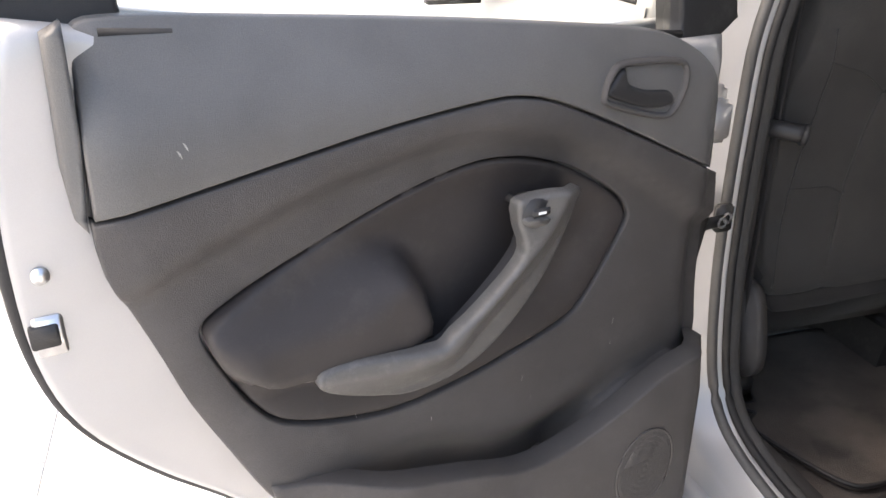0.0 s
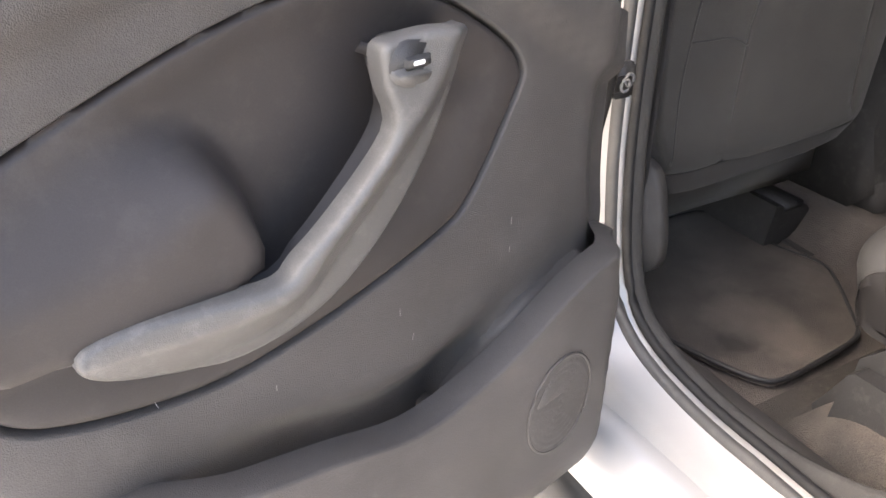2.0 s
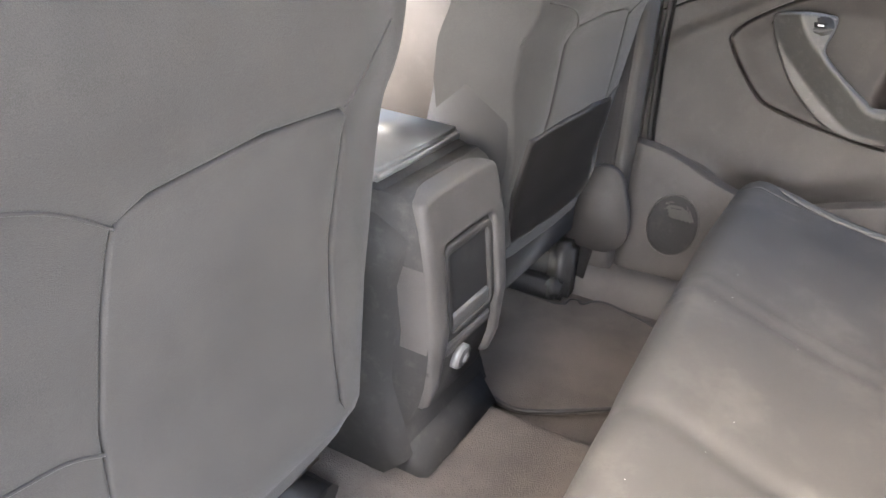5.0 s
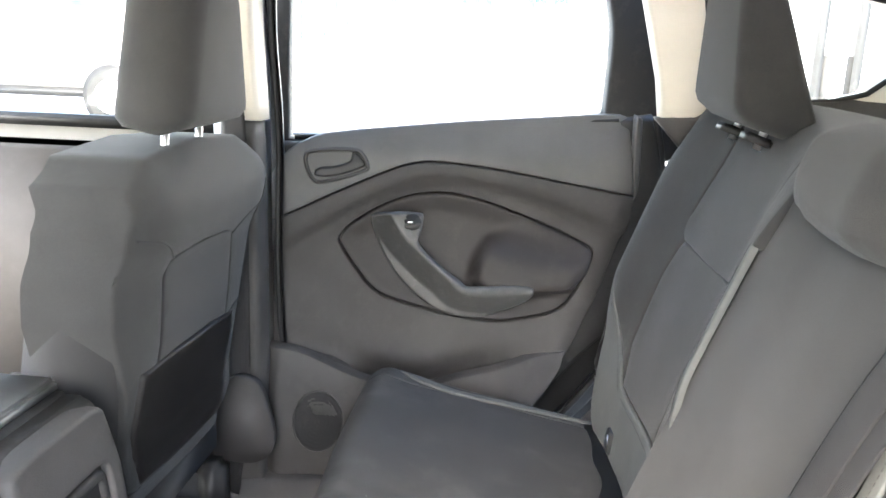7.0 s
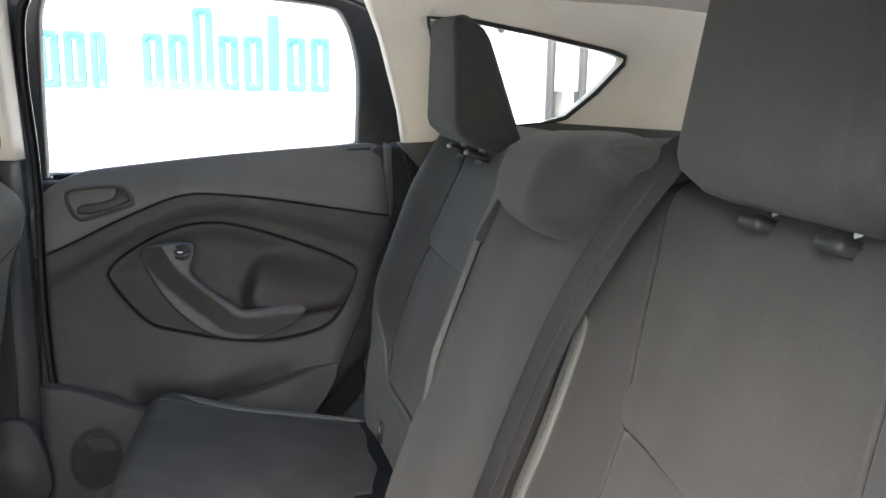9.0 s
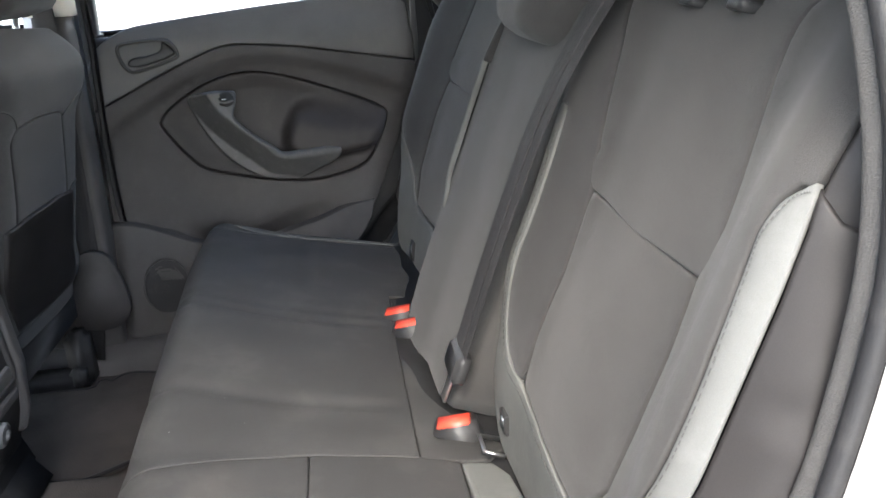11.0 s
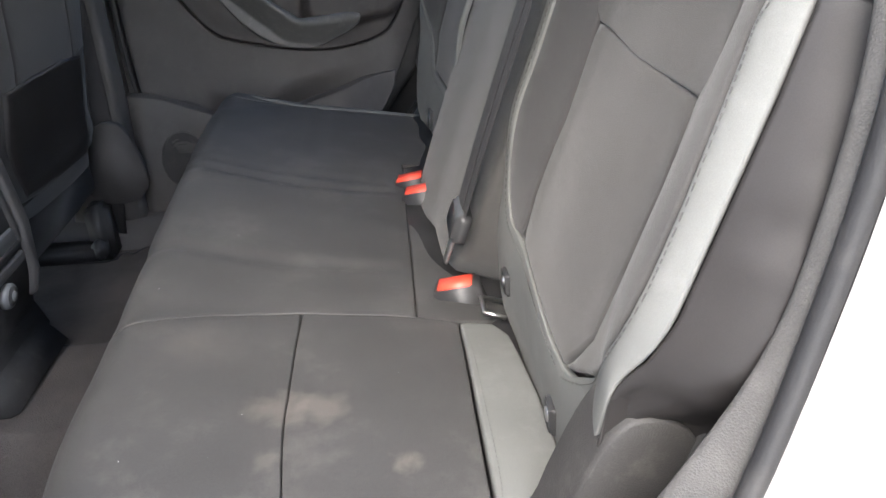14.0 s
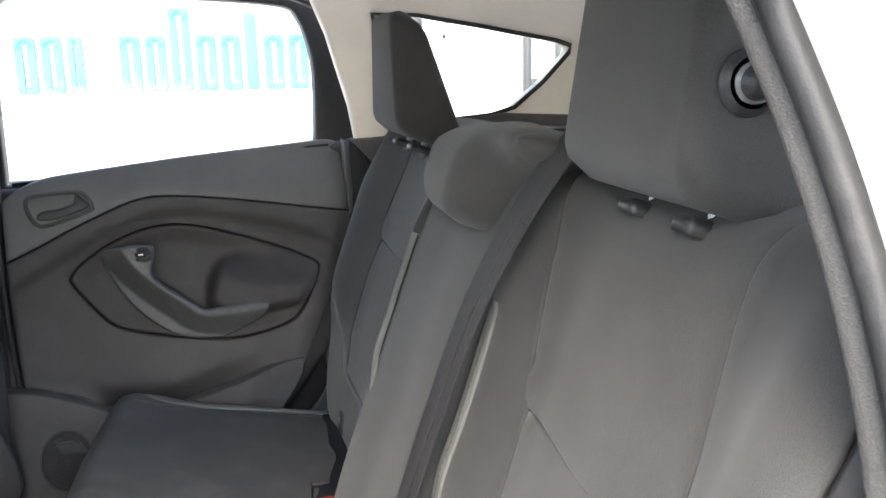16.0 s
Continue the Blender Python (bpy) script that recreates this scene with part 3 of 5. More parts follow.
        part("lock_screw", slab([(0.802 + 0.008 * math.cos(a), 0.985 + 0.008 * math.sin(a)) for a in np.linspace(0, 6.283, 14, endpoint=False)],
                                P, -0.042, -0.034, 0.002), METAL, door)
    return door


def left_place(u, z, w):
    return np.stack([-0.875 - 0.9738 * u + 0.2277 * w, 0.570 - 0.2277 * u - 0.9738 * w, z], 1)


def right_place(u, z, w):
    lean = 0.116 * (z - 0.9) - 0.20 * np.clip(z - 1.15, 0, 1)
    return np.stack([0.791 + 0.1375 * u + lean - 0.991 * w, 0.774 - 1.0096 * u - 0.135 * w, 0.983 + 0.997 * (z - 1.0)], 1)


build_door("open_rear_door", "open silver rear car door with charcoal trim panel", left_place, False)
build_door("closed_rear_door", "closed rear car door with charcoal trim panel", right_place, True)


# ---- car body ----
body = thing("car_body", "silver-white car body shell round the rear seats", "car body", kind="structure")
OPENING = curve2([(0.714, 1.00), (0.716, 0.84), (0.708, 0.68), (0.675, 0.525), (0.60, 0.460), (0.44, 0.438), (0.27, 0.462), (0.155, 0.540),
                  (0.060, 0.665), (0.000, 0.765), (-0.045, 0.880), (-0.068, 0.985), (-0.077, 1.085), (-0.072, 1.185),
                  (-0.052, 1.285), (-0.014, 1.375), (0.06, 1.445), (0.18, 1.482), (0.42, 1.495), (0.60, 1.488), (0.680, 1.445), (0.702, 1.33), (0.708, 1.18)], 5)


def side_in(z):
    """How far the body side leans in above the belt."""
    return 0.10 * smoothstep(z, 1.05, 1.5)


def ring3(loop, x, sgn):
    z = loop[:, 1]
    return [Vector((sgn * (abs(x) + (0.035 + 0.1375 * (0.774 - y) if sgn > 0 else 0.0) - lean), y, zz)) for (y, zz), lean, x in zip(loop, side_in(z), np.broadcast_to(x, len(loop)))]


back = 1 - smoothstep(OPENING[:, 0], 0.20, 0.42)
low = back * smoothstep(0.95 - OPENING[:, 1], 0, 0.20)
up = back - low
for sgn in (-1, 1):
    part("door_jamb", loft([ring3(grown(OPENING, (0.013 * back)[:, None] if sgn < 0 else 0.0), 0.722 + (0.018 * back + 0.004 * low - 0.012 * up if sgn < 0 else 0.0), sgn), ring3(grown(OPENING, 0.012 + (0.004 * back[:, None] if sgn < 0 else 0.0)), 0.735 + (0.017 * back - 0.013 * up if sgn < 0 else 0.0), sgn), ring3(grown(OPENING, 0.020), 0.795, sgn),
                            ring3(grown(OPENING, 0.030), 0.805, sgn), ring3(grown(OPENING, 0.062), 0.815, sgn), ring3(grown(OPENING, 0.075), 0.835, sgn),
                            ring3(grown(OPENING, 0.082), 0.875, sgn), ring3(grown(OPENING, 0.095), 0.885, sgn), ring3(grown(OPENING, 0.12), 0.887, sgn)]), PAINT if sgn < 0 else RUBBER, body,
         "silver-white painted door jamb" if sgn < 0 else "black rubber edged door jamb")
    part("opening_seal", tube(ring3(grown(OPENING, (-0.004 + 0.012 * back)[:, None] if sgn < 0 else 0.012), 0.728 + (0.007 * back + 0.007 * low - 0.012 * up if sgn < 0 else 0.0), sgn), 0.0068 if sgn < 0 else 0.006, 10, closed=True), RUBBER, body, "black rubber door opening seal")
    if sgn > 0:
        continue
    part("seal_lip", tube(ring3(grown(OPENING, 0.012 + 0.018 * back[:, None]), 0.744 + 0.012 * back, sgn), 0.009, 10, closed=True), LIP, body, "grey rubber lip outside the door seal")
    rim_in = lambda front, rear, deep: grown(OPENING, (-front * (1 - back) - rear * back - deep * low)[:, None])
    part("inner_trim", loft([ring3(rim_in(0.005, -0.013, 0.002), 0.724 + 0.006 * back - 0.012 * up, sgn), ring3(rim_in(0.007, -0.006, 0.006), 0.722 + 0.005 * back - 0.012 * up, sgn), ring3(rim_in(0.009, -0.001, 0.010), 0.720 - 0.010 * up, sgn), ring3(rim_in(0.010, 0.0, 0.022), 0.716 - 0.009 * up, sgn), ring3(rim_in(0.012, 0.0, 0.030), 0.712 - 0.007 * up, sgn),
                             ring3(rim_in(0.008, -0.004, 0.028), 0.704 - 0.004 * up, sgn), ring3(rim_in(-0.012, -0.022, 0.010), 0.694, sgn)]), TRIM_GREY, body, "charcoal plastic trim round the door opening")
front_edge = curve2([(0.770, 1.16), (0.768, 1.00), (0.766, 0.80), (0.764, 0.62), (0.752, 0.53), (0.715, 0.478), (0.66, 0.462), (0.50, 0.455), (0.42, 0.460)], 6, closed=False)
part("closed_door_seal", tube([Vector((0.748 + 0.1375 * (0.774 - y), y, z)) for y, z in front_edge], 0.012, 10), RUBBER, body, "black rubber seal along closed door")
part("seal_gap_paint", tube([Vector((0.765 + 0.1375 * (0.774 - y), y - 0.012 * smoothstep(z, 0.46, 0.60), z + 0.010 * (1 - smoothstep(z, 0.46, 0.60)))) for y, z in front_edge], 0.0035, 6), PAINT, body, "thin silver-white line of body paint beside the seal")
for sgn in (-1, 1):
    ys = [-0.30, 1.9]
    sill = loft([[Vector((sgn * x, y, z)) for x, z in ((0.70, 0.40), (0.86, 0.40), (0.885, 0.36), (0.875, 0.28), (0.80, 0.22), (0.70, 0.22))] for y in ys], cap=True)
    part("sill", sill, PAINT, body)
    part("sill_cladding", box(*sorted((sgn * 0.86, sgn * 0.90)), -0.3, 1.9, 0.20, 0.33, 0.012), DARKPL, body, "dark grey plastic sill cladding")

# floor, tunnel, roof
floor_loop = [(-0.72, 0.40), (-0.66, 0.37), (-0.30, 0.365), (-0.18, 0.38), (-0.13, 0.44), (-0.09, 0.452), (0.09, 0.452), (0.13, 0.44), (0.18, 0.38), (0.30, 0.365), (0.66, 0.37), (0.72, 0.40)]
fy = [0.20, 0.40, 0.55, 0.70, 0.85, 1.0, 1.2, 1.45, 1.7]
part("carpet", loft([[Vector((x, y, z + 0.004 * math.sin(9 * x + 5 * y))) for x, z in curve2(floor_loop, 4, closed=False)] for y in fy], closed=False), CARPET, body,
     "worn grey-brown carpet over the floor and tunnel")
part("seat_riser", loft([[Vector((x, y, z - max(0.0, z - 0.372) * 0.9 * smoothstep(abs(x), 0.605, 0.685))) for x in np.linspace(-0.715, 0.715, 41)] for y, z in ((0.52, 0.366), (0.48, 0.376), (0.45, 0.405), (0.42, 0.450), (0.39, 0.490), (0.35, 0.512), (0.25, 0.522), (0.0, 0.53), (-0.5, 0.55), (-1.3, 0.62))],
                        closed=False), RISER, body, "dark felt carpet over the seat riser")
part("headliner", loft([[Vector((x, y, 1.545 - 0.075 * (abs(x) / 0.66) ** 3 - 0.05 * smoothstep(-y, 0.3, 1.2))) for x in np.linspace(-0.66, 0.66, 13)] for y in np.linspace(-1.25, 1.6, 12)], closed=False),
     HEADLINER, body, "beige fabric headliner")
part("roof_skin", loft([[Vector((x, y, 1.60 - 0.11 * (abs(x) / 0.72) ** 3 - 0.06 * smoothstep(-y, 0.3, 1.2))) for x in np.linspace(-0.72, 0.72, 13)] for y in np.linspace(-1.35, 1.6, 12)], closed=False),
     PAINT, body)


# side trim behind the doors, right and left
def side_right(u, z, w):
    return np.stack([0.70 - w - side_in(z) * 0.6 + 0 * u, u, z], 1)


def side_left(u, z, w):
    return np.stack([-(0.70 - w - side_in(z) * 0.6) + 0 * u, u - 0.13 * smoothstep(u, -0.9, 0.0) * (1 - smoothstep(u, 0.3, 0.5)), z], 1)


QUARTER = np.array([(-0.030, 1.435), (-0.052, 1.33), (-0.078, 1.240), (-0.095, 1.226), (-0.18, 1.228), (-0.272, 1.236), (-0.322, 1.250), (-0.38, 1.300), (-0.432, 1.358), (-0.434, 1.372), (-0.40, 1.383), (-0.243, 1.412), (-0.12, 1.432)])
for plc, fl in ((side_right, False), (side_left, True)):
    pil = np.array([(0.10, 1.50), (0.06, 1.40), (0.02, 1.26), (0.008, 1.19), (-0.049, 1.194), (-0.080, 1.215), (-0.30, 1.232), (-0.42, 1.225), (-0.72, 1.209), (-1.2, 1.20), (-1.2, 1.50), (-0.5, 1.48)])
    part("upper_pillar_trim", patch(pil, flat(0.0), plc, holes=[QUARTER], step=0.03, roll=0.008, skirt=0.05), BEIGE, body, "beige plastic rear pillar trim")
    low = np.array([(0.02, 1.195), (-0.049, 1.20), (-0.080, 1.222), (-0.30, 1.240), (-0.42, 1.234), (-0.72, 1.220), (-1.2, 1.215), (-1.2, 0.5), (-0.1, 0.5), (-0.09, 0.9), (-0.07, 1.1)])
    part("side_trim", patch(low, flat(0.004), plc, step=0.05, roll=0.006, skirt=0.03), PLASTIC, body, "charcoal luggage side trim")
    qp = part("quarter_pane", patch(grown(QUARTER, 0.01), flat(-0.045), plc, step=0.08, roll=0, skirt=0), GLASS, body, "quarter window glass")
    qp.visible_shadow = False
    part("quarter_gasket", tube([Vector(q) for q in plc(QUARTER[:, 0], QUARTER[:, 1], np.full(len(QUARTER), -0.004))], 0.005, 6, closed=True), RUBBER, body)
for sgn in (-1, 1):
    arch = np.array([(0.40, 0.375), (0.30, 0.425), (0.165, 0.525), (0.060, 0.650), (-0.005, 0.750), (-0.070, 0.870), (-0.105, 0.985), (-0.120, 1.10), (-0.14, 1.17), (-0.40, 1.17), (-0.40, 0.36)])
    ap = lambda y, z, w: np.stack([sgn * (0.690 - w), y, z], 1)
    part("wheel_arch_trim", patch(arch, lambda y, z: 0.010 * smoothstep(0.9 - z, 0, 0.4), ap, step=0.04, roll=0.012, skirt=0.03, flip=sgn > 0), PLASTIC, body, "charcoal plastic trim over wheel arch")
    part("scuff_plate", loft([[Vector((sgn * x, y, z)) for x, z in ((0.640, 0.370), (0.648, 0.395), (0.665, 0.430), (0.700, 0.437), (0.722, 0.432))] for y in (0.27, 0.40, 0.60, 0.9, 1.4)], closed=False), PLASTIC, body, "scuffed charcoal sill plate")
# added panel, no real part: closes a see-through gap, black to keep it dark
part("gap_panel", box(1.005, 1.025, -0.30, 0.50, 0.28, 0.95, 0.004), DARKPL, body, "added black panel closing see-through gap behind door edge")
part("tailgate", box(-0.75, 0.75, -1.36, -1.30, 0.45, 1.12, 0.02), PAINT, body)
part("rear_header", box(-0.70, 0.70, -1.34, -1.24, 1.42, 1.50, 0.02), BEIGE, body)
for sgn in (-1, 1):
    part("rear_quarter", loft([[Vector((sgn * (0.90 - side_in(z) * 0.9) + (0.11 if sgn > 0 else 0.0), y, z)) for z in (0.40, 0.7, 1.0, 1.18)] for y in (-0.16, -0.6, -1.34)], closed=False), PAINT, body)
    part("front_pillar_trim", patch(np.array([(0.735, 0.42), (0.735, 1.05), (0.735, 1.16), (0.80, 1.16), (0.90, 0.42)]), flat(0.03), side_left if sgn < 0 else side_right, step=0.05, roll=0.012, skirt=0.05),
         PLASTIC, body, "charcoal lower pillar trim")
    part("front_pillar_top", patch(np.array([(0.725, 1.16), (0.72, 1.46), (0.78, 1.50), (0.84, 1.50), (0.81, 1.16)]), flat(0.03), side_left if sgn < 0 else side_right, step=0.05, roll=0.012, skirt=0.05),
         BEIGE, body, "beige upper pillar trim")
    part("pillar_core", box(*sorted((sgn * 0.70, sgn * 0.80)), 0.745, 0.83, 0.35, 1.48, 0.01), PAINT, body)
    # front door, closed, with glass
    fd = thing("front_door", "closed silver-white front car door", "car door", kind="structure")
    part("door_skin", loft([[Vector((sgn * (0.80 + 0.10 * math.sin((z - 0.2) * 2.4)), y, z)) for z in np.linspace(0.36, 1.13, 8)] for y in (0.80, 1.2, 1.55, 1.85)], closed=False), PAINT, fd)
    part("door_trim", box(*sorted((sgn * 0.72, sgn * 0.76)), 0.84, 1.85, 0.42, 1.10, 0.02), PLASTIC, fd)
    part("belt_moulding", box(*sorted((sgn * 0.83, sgn * 0.87)), 0.80, 1.85, 1.115, 1.14, 0.005), RUBBER, fd)
    gp = part("door_glass", loft([[Vector((sgn * (0.84 - side_in(z)), y, z)) for z in (1.13, 1.3, 1.46)] for y in (0.82, 1.3, 1.75)], closed=False), GLASS, fd)
    gp.visible_shadow = False

# ---- rear seat ----
BO, BV, BN = np.array([0, -0.07, 1.0]), np.array([0, -0.334, 0.9426]), np.array([0, 0.9426, 0.334])


def back_place(x, v, h):
    """The rear backrest's own plane: across, up along the slope, out of it."""
    x, v, h = (np.asarray(a, float) for a in (x, v, h))
    return np.stack([x, 0 * x, 0 * x], 1) + BO + v[:, None] * BV + h[:, None] * BN


# section across the left backrest: two bolsters, and the outer side wrapping backwards
_sec = curve2([(-0.08, 0.015), (-0.13, 0.036), (-0.17, 0.040), (-0.22, 0.030), (-0.29, 0.004), (-0.34, 0.0), (-0.44, 0.0), (-0.53, 0.0), (-0.575, 0.014), (-0.615, 0.036), (-0.645, 0.042),
               (-0.670, 0.032), (-0.688, 0.004), (-0.697, -0.03), (-0.702, -0.08), (-0.705, -0.14), (-0.706, -0.20)], 8, closed=False)
_run = np.concatenate([[0], np.cumsum(np.hypot(*np.diff(_sec, axis=0).T))])
_run = _run - np.interp(0.53, -_sec[:, 0], _run) + 0.53
_tan = np.gradient(_sec, axis=0)
_tan /= np.linalg.norm(_tan, axis=1)[:, None]


def seat_plane(a, v, h):
    """A point of the padding: a runs across over the bolsters and round the outer side, v up the slope, h out of the padding."""
    a, v, h = (np.asarray(q, float) for q in (a, v, h))
    x, b = np.interp(-a, _run, _sec[:, 0]), np.interp(-a, _run, _sec[:, 1])
    nx, nb = np.interp(-a, _run, _tan[:, 1]), np.interp(-a, _run, -_tan[:, 0])
    fade = (1 - 0.55 * smoothstep(v, 0.06, 0.24)) * (1 - 0.75 * smoothstep(-v, 0.10, 0.27))
    b = np.where(b > 0, b * fade, b) - 0.09 * smoothstep(v, 0.17, 0.29) ** 2 - 0.030 * smoothstep(-v, 0.24, 0.37)
    x = x + 0.065 * smoothstep(-x, 0.64, 0.70) * smoothstep(-v, 0.10, 0.22)
    return x + h * nx, v, b + h * nb


def seat_height(a, v):
    h = 0.010 * bump2(a, v, -0.40, -0.12, 0.10, 0.10) + 0.007 * bump2(a, v, -0.38, 0.1, 0.11, 0.1)
    side = smoothstep(-a, 0.69, 0.72)
    h += side * (0.010 * bump2(a, v, -0.75, -0.07, 0.06, 0.12) + 0.0016 * np.sin(150 * v + 40 * a) * bump2(a, v, -0.715, -0.04, 0.03, 0.06))
    h += 0.005 * np.sin(110 * a + 75 * v) * smoothstep(-v, 0.13, 0.20) * smoothstep(-a, 0.655, 0.70) + 0.0022 * np.sin(210 * v - 60 * a) * smoothstep(-v, 0.05, 0.12) * smoothstep(-a, 0.69, 0.73)
    return h


def left_seat(a, v, h):
    return back_place(*seat_plane(a, v, h))


C_LOW = [(-0.283, -0.003), (-0.29, -0.095), (-0.28, -0.183), (-0.283, -0.239), (-0.385, -0.247), (-0.497, -0.2485), (-0.535, -0.198), (-0.543, -0.068), (-0.532, -0.005)]
C_UP = [(-0.283, -0.001), (-0.271, 0.038), (-0.259, 0.087), (-0.239, 0.149), (-0.21, 0.208), (-0.205, 0.25), (-0.30, 0.262), (-0.45, 0.262), (-0.53, 0.252), (-0.52, 0.206), (-0.521, 0.157), (-0.531, 0.107), (-0.543, 0.043), (-0.532, -0.003)]
B_IN = [(-0.281, -0.001), (-0.269, 0.038), (-0.257, 0.087), (-0.236, 0.149), (-0.207, 0.207), (-0.200, 0.255), (-0.170, 0.245), (-0.150, 0.21), (-0.155, 0.15), (-0.172, 0.071), (-0.188, 0.070), (-0.196, 0.042), (-0.201, -0.061), (-0.195, -0.153), (-0.199, -0.202), (-0.226, -0.231), (-0.271, -0.238), (-0.278, -0.182), (-0.288, -0.095)]
B_OUT = [(-0.534, -0.004), (-0.545, -0.067), (-0.537, -0.198), (-0.500, -0.248), (-0.545, -0.224), (-0.600, -0.186), (-0.640, -0.148), (-0.659, -0.112), (-0.661, -0.05), (-0.658, 0.0), (-0.655, 0.04), (-0.653, 0.064), (-0.658, 0.084), (-0.668, 0.097), (-0.677, 0.102), (-0.678, 0.149), (-0.668, 0.20), (-0.62, 0.245), (-0.533, 0.254), (-0.522, 0.206), (-0.523, 0.157), (-0.533, 0.107), (-0.545, 0.043)]
TRIM = [(-0.678, 0.101), (-0.683, 0.074), (-0.686, 0.03), (-0.688, -0.05), (-0.689, -0.10), (-0.685, -0.135), (-0.672, -0.162), (-0.655, -0.190), (-0.640, -0.225), (-0.625, -0.27), (-0.60, -0.325), (-0.50, -0.345), (-0.30, -0.355), (-0.20, -0.345), (-0.172, -0.29), (-0.171, -0.211), (-0.173, -0.149), (-0.18, -0.059), (-0.176, 0.035), (-0.174, 0.068), (-0.187, 0.068), (-0.194, 0.043), (-0.199, -0.061), (-0.193, -0.153), (-0.197, -0.205), (-0.224, -0.235), (-0.272, -0.241), (-0.283, -0.243), (-0.385, -0.250), (-0.498, -0.2515), (-0.547, -0.2265), (-0.602, -0.1885), (-0.642, -0.150), (-0.661, -0.113), (-0.663, -0.05), (-0.660, 0.0), (-0.657, 0.04), (-0.655, 0.063), (-0.660, 0.083), (-0.669, 0.095)]
S_OUT = [(-0.679, 0.099), (-0.6845, 0.074), (-0.6875, 0.03), (-0.6895, -0.05), (-0.6905, -0.10), (-0.6865, -0.136), (-0.6735, -0.163), (-0.657, -0.191), (-0.642, -0.226), (-0.650, -0.262), (-0.70, -0.285), (-0.78, -0.28), (-0.84, -0.22), (-0.86, -0.05), (-0.85, 0.078), (-0.76, 0.082), (-0.70, 0.086)]
S_TOP = [(-0.681, 0.085), (-0.702, 0.078), (-0.76, 0.074), (-0.85, 0.072), (-0.84, 0.15), (-0.78, 0.19), (-0.69, 0.20), (-0.671, 0.20), (-0.680, 0.149)]


def smooth_outline(p, per=3):
    return curve2(p, per)


def stitches(name, pts, place, height, parent, lift=0.0015, step=0.007):
    """A row of thread stitches along a line on the padding."""
    p = dense(curve2(pts, 6, closed=False), step, closed=False)
    h = height(p[:, 0], p[:, 1]) + lift
    q = place(p[:, 0], p[:, 1], h)
    bm = bmesh.new()
    for a, b in zip(q, q[1:]):
        a, b = Vector(a), Vector(b)
        d = (b - a) * 0.3
        m = (a + b) / 2
        t = d.normalized()
        s = t.cross(Vector((0, 0.9, 0.4))).normalized() * 0.0007
        n = t.cross(s).normalized() * 0.0006
        vs = [bm.verts.new(c) for c in (m - d + s, m + d + s, m + d - s, m - d - s, m - d + n, m + d + n)]
        bm.faces.new((vs[0], vs[1], vs[5], vs[4]))
        bm.faces.new((vs[4], vs[5], vs[2], vs[3]))
    return part(name, bm, THREAD, parent, smooth=False)


def build_backrest(label, place, plane, mirror):
    seat = thing("rear_car_seat", label, "car seat", group="rear seat backrests")
    f = mirror
    R = 0.0035
    part("lower_centre_panel", patch(C_LOW, seat_height, place, step=0.016, roll=R, flip=f), FABRIC, seat)
    part("upper_centre_panel", patch(smooth_outline(C_UP, 2), seat_height, place, step=0.016, roll=R, flip=f), FABRIC, seat)
    part("inner_bolster", patch(smooth_outline(B_IN, 2), seat_height, place, step=0.014, roll=R, flip=f), FABRIC_DK, seat)
    part("outer_bolster", patch(smooth_outline(B_OUT, 2), seat_height, place, step=0.014, roll=R, flip=f), FABRIC, seat)
    trim = part("light_trim", patch(smooth_outline(TRIM, 3), seat_height, place, step=0.010, roll=0.0025, skirt=0.006, flip=f), LIGHT_VINYL, seat, "light grey contrast trim band")
    part("side_panel", patch(np.array(S_OUT), seat_height, place, step=0.012, roll=0.003, skirt=0.02, flip=f), SATIN, seat, "dark satin side panel")
    part("upper_side_panel", patch(np.array(S_TOP), lambda a, v: seat_height(a, v) - 0.003 * smoothstep(0.115 - v, 0, 0.02), place, step=0.014, roll=0.003, skirt=0.02, flip=f), SATIN, seat)
    stitches("stitching", [(-0.676, 0.096), (-0.668, 0.088), (-0.660, 0.062), (-0.662, 0.04), (-0.665, 0.0), (-0.668, -0.05), (-0.666, -0.112), (-0.648, -0.152), (-0.606, -0.194), (-0.550, -0.233), (-0.503, -0.258)], place, seat_height, trim)
    stitches("stitching", [(-0.188, 0.04), (-0.192, -0.061), (-0.186, -0.153), (-0.191, -0.21), (-0.22, -0.243), (-0.275, -0.250), (-0.385, -0.257), (-0.487, -0.259)], place, seat_height, trim)
    shell = np.array([(-0.64, -0.30), (-0.67, -0.05), (-0.665, 0.12), (-0.63, 0.215), (-0.54, 0.235), (-0.22, 0.235), (-0.185, 0.20), (-0.182, 0.05), (-0.182, -0.32), (-0.3, -0.335), (-0.55, -0.325)])
    part("back_board", slab(shell, plane, -0.11, -0.03, 0.01), FABRIC_DK, seat)
    return seat


def right_back(x, v, h):
    x = np.asarray(x, float)
    v = np.asarray(v, float)
    return back_place(-x, v - 0.055 * smoothstep(-v, 0.2, 0.36), np.asarray(h, float) + 0.030 + 0.035 * smoothstep(-x, 0.34, 0.68))


def right_seat(a, v, h):
    return right_back(*seat_plane(a, v, h))


left_back_seat = build_backrest("charcoal rear backrest with light grey trim bands", left_seat, back_place, False)
right_back_seat = build_backrest("charcoal rear backrest with light grey trim bands beside closed door", right_seat, right_back, True)

